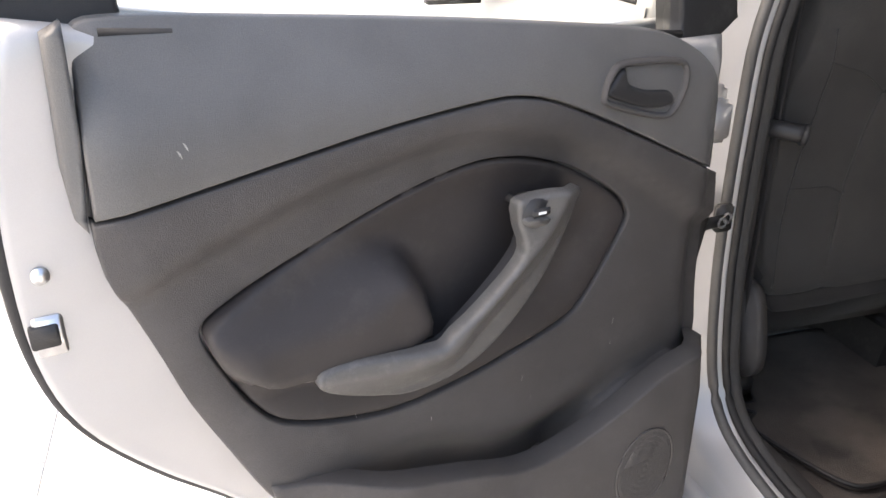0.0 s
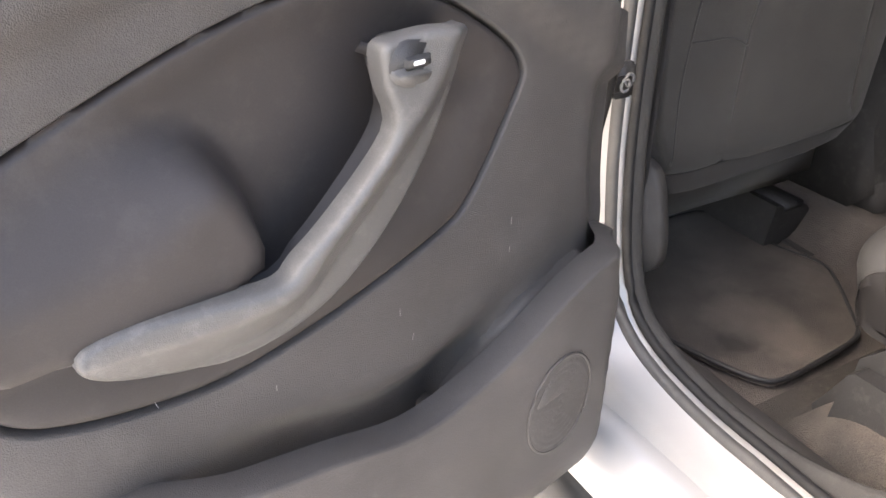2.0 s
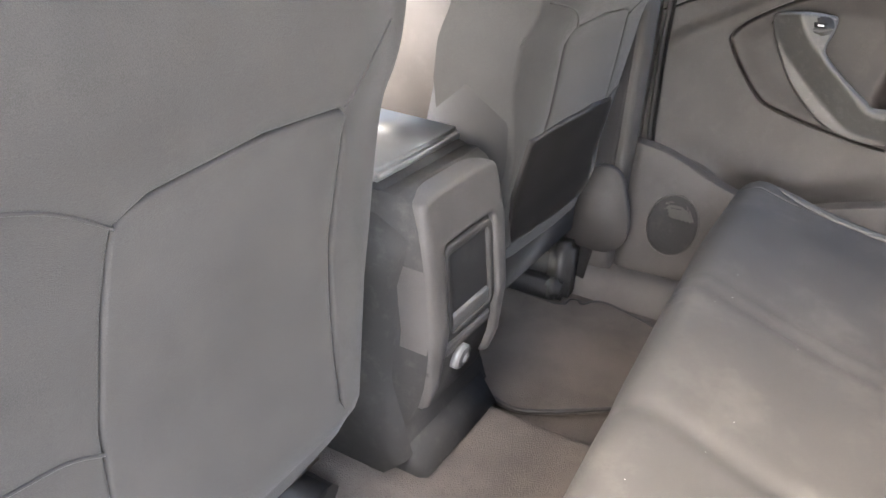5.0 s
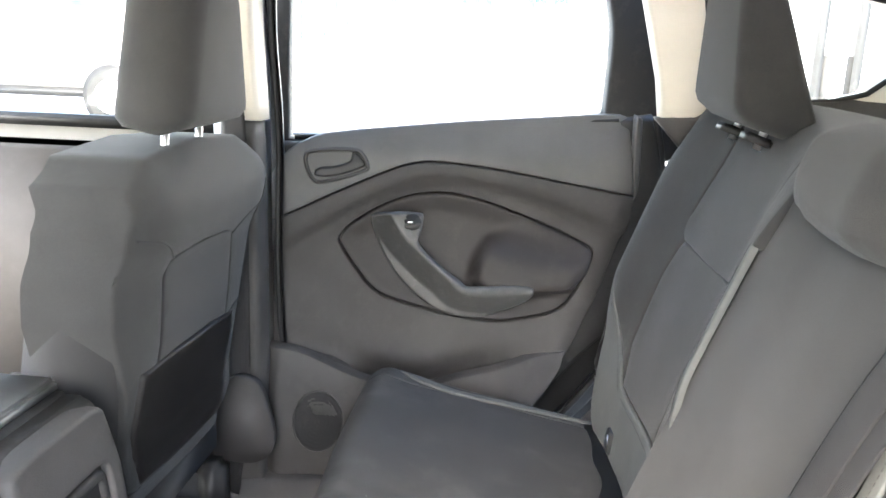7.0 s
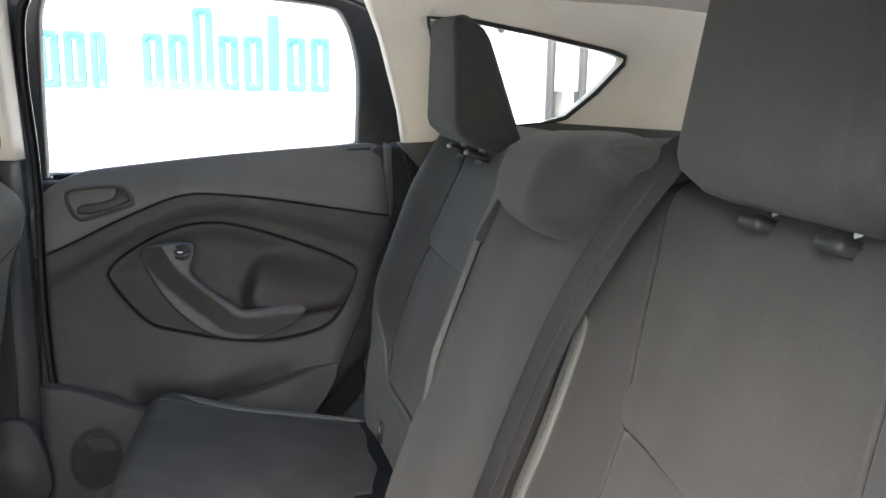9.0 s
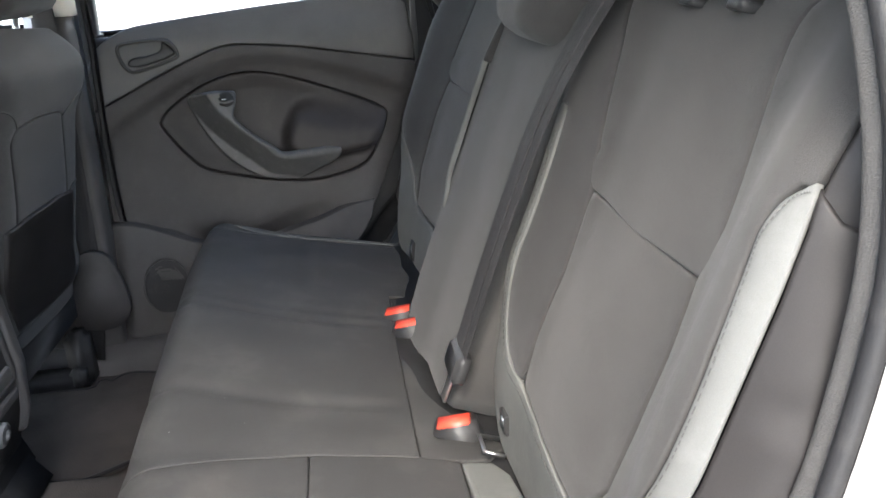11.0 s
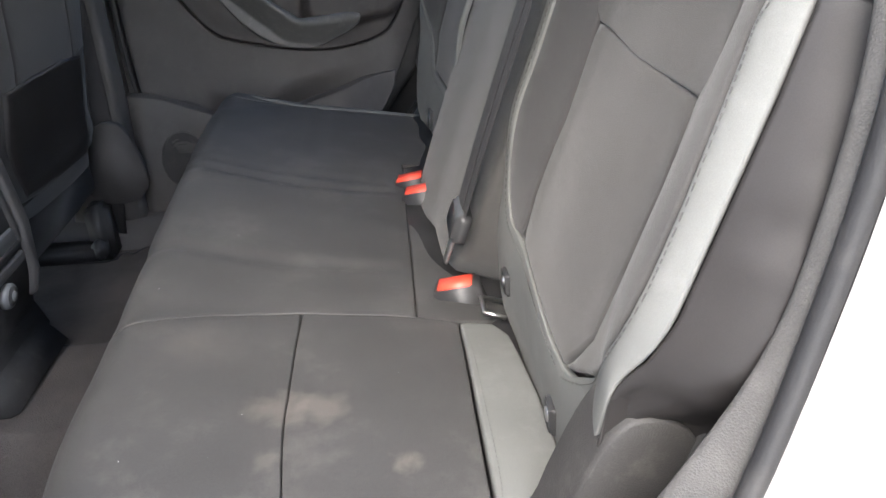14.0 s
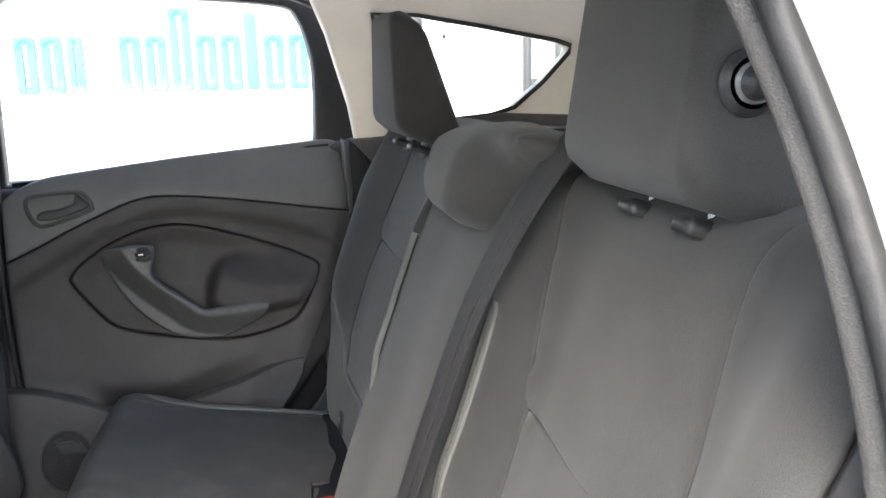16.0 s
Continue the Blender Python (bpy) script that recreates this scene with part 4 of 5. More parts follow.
centre = thing("centre_car_seat", "narrow charcoal centre rear backrest with fold-down headrest", "car seat", group="rear seat backrests")
part("pad", patch(curve2([(-0.168, -0.33), (-0.172, 0.0), (-0.165, 0.20), (-0.14, 0.240), (0.0, 0.246), (0.16, 0.240), (0.188, 0.20), (0.200, 0.0), (0.200, -0.38), (0.0, -0.375)], 4),
                  lambda x, v: 0.045 - 0.012 * (np.minimum(x, 0.05) / 0.16) ** 2 + 0.012 * smoothstep(x, 0.0, 0.17) - 0.07 * smoothstep(v, 0.17, 0.27) ** 2, back_place, step=0.014, roll=0.010, skirt=0.08), FABRIC, centre)
part("back_board", slab(rounded(-0.15, 0.15, -0.32, 0.22, 0.02), back_place, -0.11, -0.01, 0.01), FABRIC_DK, centre)

for pl, nm in ((back_place, "left"), (right_back, "right")):
    # child-seat anchor tags and anchors
    on = lambda a, b, c, pl=pl: pl(*seat_plane(a, b, c))
    for ax in (-0.236, -0.484):
        tag = thing("anchor_tag", "small black child-seat anchor tag with grey symbol", "tag", group="child-seat anchor tags")
        part("flap", slab(rounded(ax - 0.013, ax + 0.013, -0.325, -0.298, 0.003), on, -0.004, 0.006, 0.002), DARKPL, tag)
        part("symbol", slab([(ax + 0.007 * math.cos(a), -0.311 + 0.007 * math.sin(a)) for a in np.linspace(0, 6.283, 12, endpoint=False)], on, 0.0, 0.0072, 0.0005), METAL, tag)
        part("anchor_loop", tube([Vector(q) for q in pl([ax - 0.02, ax - 0.018, ax + 0.018, ax + 0.02], [-0.350] * 4, [-0.02, 0.006, 0.006, -0.02])], 0.003, 8), METAL, tag)


# cushion
CX, HALF = 0.02, 0.585


def cushion_place(x, s, h):
    x, s, h = (np.asarray(a, float) for a in (x, s, h))
    r = 0.048
    ox, oy = np.clip(np.abs(x - CX) - HALF, 0, None), np.clip(s - 0.405, 0, None)
    d = np.hypot(ox, oy)
    a = np.clip(d / r, 0, math.pi / 2)
    rest = np.clip(d - r * math.pi / 2, 0, None)
    out = (r * np.sin(a) - 0.30 * rest) / np.maximum(d, 1e-6)
    px = np.minimum(np.abs(x - CX), HALF) + ox * out
    py = np.minimum(s, 0.405) + oy * out
    drop = r * (1 - np.cos(a)) + rest
    fore = np.clip(s, 0, 0.405) / 0.405
    py = py + (0.02 * smoothstep(x, -0.62, -0.45) + 0.04 * smoothstep(x, -0.5, 0.5)) * smoothstep(fore, 0.1, 1.0)
    slope = smoothstep(x, -0.62, 0.1) * (0.085 * fore - 0.065)
    return np.stack([CX + np.sign(x - CX) * px, py, 0.690 + slope - drop + h * (1 - 0.5 * smoothstep(drop, 0, 0.1))], 1)


def cushion_height(x, s):
    h = 0.012 * bump2(x, s, -0.40, 0.28, 0.20, 0.22) + 0.012 * bump2(x, s, 0.43, 0.28, 0.20, 0.22) + 0.004 * bump2(x, s, 0.02, 0.25, 0.15, 0.2)
    h += 0.010 * smoothstep(s, 0.25, 0.42)
    for c, deep in ((-0.095, 0.006), (0.19, 0.007), (0.225, 0.004)):
        h -= deep * np.exp(-((x - c + 0.02 * np.sin(8 * s)) / 0.013) ** 2) * smoothstep(s, 0.10, 0.2)
    h -= 0.003 * np.exp(-((s - 0.25) / 0.008) ** 2) * smoothstep(x, 0.25, 0.32) * (1 - smoothstep(x, 0.56, 0.60))
    h -= 0.0025 * np.exp(-((x + 0.248) / 0.02) ** 2) + 0.002 * np.exp(-((s - 0.247) / 0.018) ** 2) * smoothstep(-x, 0.24, 0.28)
    low = smoothstep(-x, 0.585, 0.60) + smoothstep(x, 0.625, 0.64)
    h += low * (0.0016 * np.sin(70 * s + 90 * x) * smoothstep(0.26 - s, 0, 0.06) + 0.0012 * np.sin(160 * s - 60 * x) * smoothstep(0.15 - s, 0, 0.06))
    h += 0.0012 * np.sin(41 * x + 13 * s) * np.sin(23 * s - 9 * x)
    return h


cushion = thing("rear_seat_cushion", "wide charcoal rear seat cushion with stains and light grey side trim", "car seat")
lt = [(-0.609, 0.389), (-0.591, 0.370), (-0.580, 0.348), (-0.572, 0.298), (-0.583, 0.226), (-0.591, 0.157), (-0.594, 0.112), (-0.588, 0.094), (-0.573, 0.081)]
lt_out = [(-0.613, 0.389), (-0.616, 0.353), (-0.605, 0.323), (-0.600, 0.295), (-0.604, 0.248), (-0.611, 0.182), (-0.615, 0.135), (-0.611, 0.096), (-0.600, 0.055), (-0.576, 0.024)]
seam = [(-0.571, 0.442), (-0.571, 0.406), (-0.563, 0.361), (-0.569, 0.298), (-0.576, 0.243), (-0.577, 0.179), (-0.577, 0.118), (-0.572, 0.083)]
FRONT = 0.525
front_seam = [(-0.571, 0.442), (-0.574, 0.470), (-0.590, FRONT - 0.004)]
inner_seam = [(-0.256, 0.102), (-0.249, 0.165), (-0.245, 0.251), (-0.262, 0.331), (-0.280, 0.39), (-0.289, 0.43), (-0.292, FRONT)]
inset = lambda p, dx: [(x + dx, y) for x, y in p]
FAR = 0.004
flipped = lambda p: [(FAR - x, y) for x, y in p][::-1]
near_pieces = (
    front_seam[::-1] + inset(seam[1:4], 0.001) + [(-0.5745, 0.2475), (-0.2455, 0.2475)] + inset(inner_seam[3:], -0.0006),
    [(-0.2455, 0.2465), (-0.5745, 0.2465)] + inset(seam[4:], 0.001) + [(-0.310, 0.0835), (-0.268, 0.0835)] + inset(inner_seam[:2], -0.0006),
    inset(front_seam, -0.001)[::-1] + inset(seam, -0.001)[1:] + inset(lt[::-1], 0.001)[1:] + [(-0.617, 0.392), (-0.632, 0.425), (-0.645, 0.46), (-0.645, FRONT - 0.004)],
)
pieces = near_pieces + (
    inset(inner_seam, 0.0006) + [(0.52, FRONT), (FAR + 0.590, FRONT - 0.004)] + [(FAR + 0.574, 0.470), (FAR + 0.571, 0.442)] + [(FAR - x - 0.001, y) for x, y in seam[1:]] + [(0.35, 0.0835), (0.30, 0.10), (0.295, 0.128), (-0.25, 0.128)],
    flipped(near_pieces[2]),
)
for p in pieces:
    part("top_cover", patch(np.array(p), cushion_height, cushion_place, step=0.012, roll=0.0018, skirt=0.010), CUSHION, cushion)
part("rear_cover", patch(np.array([(-0.256, 0.128), (-0.250, 0.05), (-0.20, 0.0), (0.24, 0.0), (0.29, 0.05), (0.298, 0.128)]), lambda x, s: cushion_height(x, s) - 0.004, cushion_place, step=0.02, roll=0.004), CUSHION, cushion)
for sg in (0, 1):
    mx = (lambda p: [(FAR - x, y) for x, y in p][::-1]) if sg else (lambda p: p)
    strip = lt_out + [(-0.536, 0.018), (-0.429, 0.020), (-0.30, 0.03), (-0.268, 0.045), (-0.266, 0.082), (-0.310, 0.081)] + [(-0.568, 0.079)] + [(x - 0.0015, y) for x, y in lt[::-1]]
    tr = part("side_trim", patch(np.array(mx(strip)), lambda x, s: cushion_height(x, s) + 0.001, cushion_place, step=0.010, roll=0.003), LIGHT_VINYL, cushion, "light grey contrast trim band")
    stitches("stitching", mx([(-0.604, 0.372), (-0.588, 0.348), (-0.580, 0.298), (-0.590, 0.226), (-0.598, 0.157), (-0.600, 0.112), (-0.593, 0.090), (-0.570, 0.074), (-0.45, 0.073), (-0.315, 0.075)]), cushion_place, cushion_height, tr)
    stitches("stitching", mx([(-0.578, 0.080), (-0.574, 0.055), (-0.576, 0.028)]), cushion_place, cushion_height, tr)
    side = [(x - 0.002, y) for x, y in lt_out] + [(-0.655, -0.01), (-0.672, 0.0), (-0.672, 0.25), (-0.69, 0.31), (-0.705, 0.36), (-0.700, 0.42), (-0.688, 0.468), (-0.668, 0.502), (-0.647, FRONT - 0.006), (-0.647, 0.46), (-0.634, 0.425), (-0.619, 0.394)]
    part("side_skirt", patch(np.array(mx(side)), lambda x, s: cushion_height(x, s) + 0.003 * np.sin(60 * s) * smoothstep(np.abs(x - CX), 0.66, 0.70) + 0.0022 * np.sin(130 * s + 70 * np.abs(x)) * smoothstep(0.30 - s, 0, 0.10) * smoothstep(np.abs(x - CX), 0.632, 0.645), cushion_place, step=0.012, roll=0.005), SATIN, cushion)
part("cushion_pan", box(-0.575, 0.615, -0.02, 0.40, 0.575, 0.650, 0.02), DARKPL, cushion)

# plastic side cover of the seat frame with its fold lever
cover = thing("seat_side_cover", "charcoal plastic side cover on rear seat frame", "seat trim")


def side_plane(y, z, w):
    y, z, w = (np.asarray(a, float) for a in (y, z, w))
    return np.stack([-0.600 - w - 0.030 * smoothstep(0.12 - y, 0, 0.12), y, z], 1)


COVER = dense(curve2([(0.338, 0.641), (0.325, 0.652), (0.305, 0.668), (0.285, 0.675), (0.25, 0.674), (0.19, 0.665), (0.128, 0.657), (0.100, 0.660), (0.075, 0.674), (0.053, 0.706), (0.042, 0.740), (0.027, 0.782), (0.014, 0.810), (-0.001, 0.824), (-0.021, 0.825), (-0.037, 0.815),
                (-0.055, 0.79), (-0.068, 0.74), (-0.05, 0.69), (0.0, 0.672), (0.033, 0.667), (0.050, 0.650), (0.087, 0.620), (0.13, 0.611), (0.20, 0.625), (0.28, 0.646)], 3), 0.008)
part("panel", patch(COVER, flat(0.020), side_plane, step=0.008, roll=0.004, skirt=0.05, flip=True), CONSOLE, cover)
# dark strip slightly proud of the panel, painting the shade of the lever gap
part("lever_gap_shade", slab([(0.290, 0.668), (0.25, 0.665), (0.19, 0.656), (0.140, 0.649), (0.140, 0.638), (0.25, 0.650)], side_plane, 0.01, 0.0215, 0.001), RUBBER, cover, "dark strip on panel standing in for shaded gap above folding lever")
lever = part("fold_lever", slab(curve2([(0.287, 0.662), (0.281, 0.666), (0.253, 0.662), (0.191, 0.654), (0.136, 0.648), (0.131, 0.644), (0.131, 0.634), (0.136, 0.631), (0.213, 0.637), (0.255, 0.646), (0.282, 0.656)], 3), side_plane, 0.01, 0.040, 0.003, 3), CONSOLE, cover, "charcoal plastic folding lever")
part("lever_hub", slab(curve2([(0.203, 0.640), (0.198, 0.618), (0.183, 0.605), (0.16, 0.602), (0.141, 0.615), (0.132, 0.640)], 3), side_plane, -0.01, 0.037, 0.006, 3), CONSOLE, lever)
foot = thing("seat_mount_cover", "moulded charcoal plastic cover over rear seat mount", "seat trim")
part("upper_shell", loft([[Vector((x, y, z)) for y, z in ((0.325, 0.42), (0.328, 0.560), (0.338, 0.584), (0.350, 0.588), (0.362, 0.582), (0.398, 0.540), (0.402, 0.42))] for x in (-0.566, -0.570, -0.597, -0.602)], cap=True), CONSOLE, foot, smooth=False)
part("lower_shell", loft([[Vector((x, y, z)) for y, z in ((0.325, 0.42), (0.327, 0.530), (0.334, 0.537), (0.384, 0.536), (0.394, 0.526), (0.402, 0.42))] for x in (-0.600, -0.604, -0.622, -0.627)], cap=True), CONSOLE, foot, smooth=False)
part("toe", loft([[Vector((x, y, z)) for x in (-0.604, -0.598, -0.574, -0.568) for z in (z0,)] + [Vector((x, y - 0.012, z0 - 0.05)) for x in (-0.568, -0.604)] for y, z0 in ((0.385, 0.530), (0.402, 0.515), (0.425, 0.462), (0.436, 0.440))], cap=True), CONSOLE, foot, smooth=False)


# ---- headrests ----
def rounded_block(cx, w0, w1, v0, v1, h0, h1, place, lean=0.0, r=0.035, wedge=0.0, edge=0.028):
    """A padded block in a backrest's plane, narrower at the top; wedge brings its back forward towards the top."""
    loops = []
    for k in range(19):
        t = k / 18
        v = v0 + (v1 - v0) * t
        e = max(0.0, 1 - min(t, 1 - t) / 0.14)
        sh = r * (1 - math.sqrt(max(0, 1 - e * e)))
        half = w0 + (w1 - w0) * t - sh
        a, b = h0 + sh + (lean + wedge) * t, h1 - sh + lean * t
        o = rounded(cx - half, cx + half, a, b, min(edge, half * 0.9, (b - a) * 0.45), 6)
        loops.append([Vector(q) for q in place(o[:, 0], np.full(len(o), v), o[:, 1])])
    return loft(loops, cap=True)


def headrest(label, cx, place, hoff, voff, w0, w1, back, lean, wedge, offset=0.0):
    hr = thing("headrest", label, "headrest", group="outer rear headrests")
    part("pad", rounded_block(cx, w0, w1, 0.215 + voff, 0.425 + 1.9 * voff, back + hoff, 0.048 + hoff, place, lean=lean, r=0.022, wedge=wedge, edge=0.016), FABRIC, hr)
    for d in (-0.045 - offset, 0.050 - offset):
        q = [Vector(p) for p in place([cx + d] * 2, [0.17, 0.26 + voff], [-0.012 + hoff] * 2)]
        post = part("post", tube(q, 0.006, 10), METAL, hr, "chrome headrest post")
        part("guide", slab(rounded(cx + d - 0.014, cx + d + 0.014, -0.026 + hoff, 0.014 + hoff, 0.006), lambda x, h, v: place(x, v, h), 0.197 + voff, 0.2095 + voff, 0.003), DARKPL, post, "black headrest guide")
    return hr


hl = headrest("tall charcoal rear headrest with round fold button", -0.380, back_place, 0.0, 0.0, 0.120, 0.106, -0.080, 0.045, 0.06, offset=0.018)
hr_ = headrest("tall charcoal rear headrest beside closed door", -0.452, right_back, 0.030, -0.020, 0.098, 0.072, -0.085, 0.070, 0.075)
bx = -0.380 - 0.112
for r0, h0, h1, mt in ((0.021, 0.0, 0.010, DARKPL), (0.016, 0.0, 0.013, SILVERPL), (0.011, 0.0, 0.018, DARKPL)):
    def button_place(a, b, c):
        a, b, c = (np.asarray(t, float) for t in (a, b, c))
        return back_place(bx + 0.001 - c, 0.296 + b, 0.030 + a)
    part("fold_button", slab([(r0 * math.cos(a), r0 * math.sin(a)) for a in np.linspace(0, 6.283, 24, endpoint=False)], button_place, h0, h1, 0.003), mt, hl, "round grey headrest fold button")
ch = thing("centre_headrest", "low charcoal saddle-shaped centre headrest", "headrest")
saddle = curve2([(0.060, 0.126), (0.092, 0.147), (0.108, 0.190), (0.098, 0.226), (0.04, 0.246), (-0.07, 0.254), (-0.155, 0.252), (-0.200, 0.241), (-0.206, 0.223), (-0.178, 0.208), (-0.150, 0.192), (-0.130, 0.165), (-0.110, 0.138), (-0.075, 0.124), (-0.01, 0.122)], 3)
part("pad", patch(saddle, lambda x, v: 0.092 - 0.025 * smoothstep(v, 0.20, 0.26) + 0.008 * bump2(x, v, 0.03, 0.17, 0.12, 0.05) - 0.040 * smoothstep(-x, 0.055, 0.15) * (1 - smoothstep(v, 0.195, 0.24)), back_place, step=0.008, roll=0.030, skirt=0.085), FABRIC, ch)
part("neck", slab(rounded(-0.19, 0.05, 0.19, 0.245, 0.02), back_place, -0.06, 0.02, 0.012), FABRIC_DK, ch)

# ---- belts and buckles ----
cb = thing("centre_seat_belt", "dark grey webbing seat belt along centre backrest", "seat belt")
webp = curve2([(-0.235, 0.285, -0.02), (-0.222, 0.235, 0.030), (-0.196, 0.08, 0.058), (-0.178, -0.08, 0.058), (-0.168, -0.24, 0.052), (-0.165, -0.275, 0.048)], 6, closed=False)
for off, th in ((-0.013, 0.003), (0.010, 0.0035)):
    q = [Vector(p) for p in back_place(webp[:, 0] + off, webp[:, 1], webp[:, 2] + 0.002 * (off > 0))]
    part("webbing", tube(q, 0.02, 10, squash=(0.0225, th / 2, tuple(BN))), WEB, cb)
part("tongue_body", slab(rounded(-0.200, -0.132, -0.300, -0.262, 0.008), back_place, 0.042, 0.060, 0.004), DARKPL, cb)
part("tongue_plate", slab(rounded(-0.165, -0.143, -0.345, -0.298, 0.004), back_place, 0.046, 0.050, 0.001), METAL, cb, "bright steel belt tongue")


def buckle(x, y, z, turn, label):
    b = thing("belt_buckle", label, "seat belt buckle", group="rear belt buckles")
    m = pose(x, y, z, -14, -14, turn)
    part("housing", box(-0.017, 0.017, -0.028, 0.028, -0.075, 0.006, 0.005, 3, m), DARKPL, b)
    part("release_button", box(-0.0115, 0.0115, -0.0225, 0.0225, -0.006, 0.008, 0.002, 2, m), RED, b, "red press button")
    return b


buckle(-0.190, 0.080, 0.674, -12, "black belt buckle with red button between cushion and backrest")
buckle(0.135, 0.112, 0.668, -12, "black belt buckle with red button between cushion and backrest")
buckle(0.205, 0.124, 0.662, -12, "black belt buckle with red button between cushion and backrest")


# ---- front seats ----
def front_seat(label, cx, sgn):
    seat = thing("front_car_seat", label, "car seat", group="front seats")
    drop = 0.05 if sgn < 0 else 0.0
    rear_y = (lambda z: 0.765 - 0.068 * np.clip((z - 0.72) / 0.38, 0, 1.2)) if sgn < 0 else (lambda z: 0.725 - 0.06 * np.clip(z - 1.0, 0, 1))
    F = lambda x, z, w: np.stack([cx + sgn * np.asarray(x, float), rear_y(np.asarray(z, float)) - np.asarray(w, float), np.asarray(z, float) - drop * smoothstep(np.asarray(z, float), 0.95, 1.2)], 1)

    def hh(x, z):
        h = -0.035 * smoothstep(np.abs(x), 0.14, 0.29) ** 1.5
        h += 0.012 * smoothstep(z, 0.98, 1.06) * (1 - smoothstep(z, 1.08, 1.2))
        h -= 0.06 * smoothstep(z, 1.08, 1.22) ** 2 + 0.015 * smoothstep(0.68 - z, 0, 0.06)
        return h
    fl = sgn > 0
    C = [(-0.115, 0.648), (-0.123, 0.75), (-0.122, 0.85), (-0.105, 0.94), (-0.088, 0.995), (-0.06, 1.010), (0.05, 1.022), (0.150, 1.018), (0.158, 0.99), (0.145, 0.93), (0.136, 0.88), (0.140, 0.78), (0.150, 0.70), (0.155, 0.660)]
    part("back_panel", patch(curve2(C, 4), hh, F, step=0.016, roll=0.005, skirt=0.008, flip=fl), FABRIC if sgn > 0 else FABRIC_DK, seat)
    L = [(-0.116, 0.647), (-0.124, 0.75), (-0.123, 0.85), (-0.106, 0.94), (-0.089, 0.9965), (-0.06, 1.0115), (0.05, 1.0235), (0.151, 1.0195), (0.1595, 0.99), (0.1465, 0.93), (0.1375, 0.88), (0.1415, 0.78), (0.1515, 0.70), (0.1565, 0.659),
         (0.19, 0.665), (0.195, 0.72), (0.205, 0.82), (0.240, 0.93), *(((0.280, 1.02), (0.288, 1.09), (0.255, 1.16)) if sgn > 0 else ((0.250, 1.02), (0.255, 1.09), (0.235, 1.16))), (0.17, 1.195), (0.0, 1.205), (-0.17, 1.195), (-0.225, 1.15), (-0.245, 1.02), (-0.250, 0.85), (-0.240, 0.72), (-0.21, 0.640)]
    part("back_bolster", patch(np.array(L), hh, F, step=0.016, roll=0.005, skirt=0.12, flip=fl), FABRIC, seat)
    for line in ([(-0.215, 0.66), (-0.222, 0.78), (-0.214, 0.90), (-0.200, 1.00), (-0.206, 1.10)], [(-0.124, 0.83), (-0.160, 0.845), (-0.218, 0.842)], [(-0.089, 0.997), (-0.14, 1.03), (-0.204, 1.05)], [(0.152, 1.02), (0.19, 1.06), (0.24, 1.08)]):
        q = curve2(line, 6, closed=False)
        part("seam", tube([Vector(p) for p in F(q[:, 0], q[:, 1], hh(q[:, 0], q[:, 1]) + 0.0003)], 0.0016, 6), FABRIC_DK, seat)
    part("hem", patch(np.array([(-0.215, 0.638), (-0.118, 0.645), (0.158, 0.657), (0.20, 0.663), (0.175, 0.625), (0.10, 0.612), (-0.08, 0.600), (-0.19, 0.600)]), lambda x, z: hh(x, z) - 0.004 - 0.1 * (0.66 - z), F, step=0.015, roll=0.004, skirt=0.02, flip=fl), FABRIC_DK, seat)
    if sgn < 0:
        part("map_pocket", patch(np.array([(-0.15, 0.64), (-0.155, 0.76), (-0.150, 0.835), (-0.05, 0.848), (0.08, 0.852), (0.185, 0.850), (0.190, 0.76), (0.165, 0.67), (0.0, 0.65)]), lambda x, z: hh(x, z) + 0.003 + 0.006 * smoothstep(z, 0.7, 0.85) * (1 + 0.5 * np.cos(22 * x)), F, step=0.015, roll=0.004, skirt=0.006, flip=fl), SATIN, seat, "slack black seat-back pocket")
    part("frame_shell", loft([[Vector(q) for q in F(o[:, 0], o[:, 1], np.full(len(o), w))] for o, w in ((rounded(-0.23, 0.225, 0.62, 1.17, 0.09), -0.03), (rounded(-0.24, 0.24, 0.60, 1.18, 0.09), -0.10), (rounded(-0.22, 0.22, 0.60, 1.17, 0.09), -0.16))], cap=True), FABRIC_DK, seat)
    part("seat_base", box(cx - 0.24, cx + 0.24, 0.80, 1.25, 0.50, 0.66, 0.04), FABRIC_DK, seat)
    part("recliner_cover", slab(curve2([(0.70, 0.53), (0.715, 0.62), (0.74, 0.665), (0.79, 0.66), (0.83, 0.58), (0.82, 0.50), (0.74, 0.49)], 3), lambda y, z, w: np.stack([cx - sgn * (0.235 + w), y, z], 1), 0.0, 0.03, 0.008), PLASTIC, seat, "charcoal plastic recliner cover")
    for dx in (-0.185,):
        part("seat_rail", box(cx + sgn * dx - 0.022, cx + sgn * dx + 0.022, 0.815, 1.25, 0.375, 0.42, 0.006), DARKPL, seat, "black steel seat rail")
        part("rail_end", box(cx + sgn * dx - 0.027, cx + sgn * dx + 0.027, 0.80, 0.83, 0.385, 0.428, 0.008), DARKPL, seat)
    for dz in (-0.06, 0.06):
        part("headrest_post", tube([(cx + dz, 0.758, 1.08), (cx + dz, 0.750, 1.25 - drop)], 0.006, 10), METAL, seat, "chrome headrest post")
    hp = lambda x, v, h: np.stack([np.asarray(x, float), (0.765 if sgn > 0 else 0.745) - np.asarray(h, float), np.asarray(v, float)], 1)
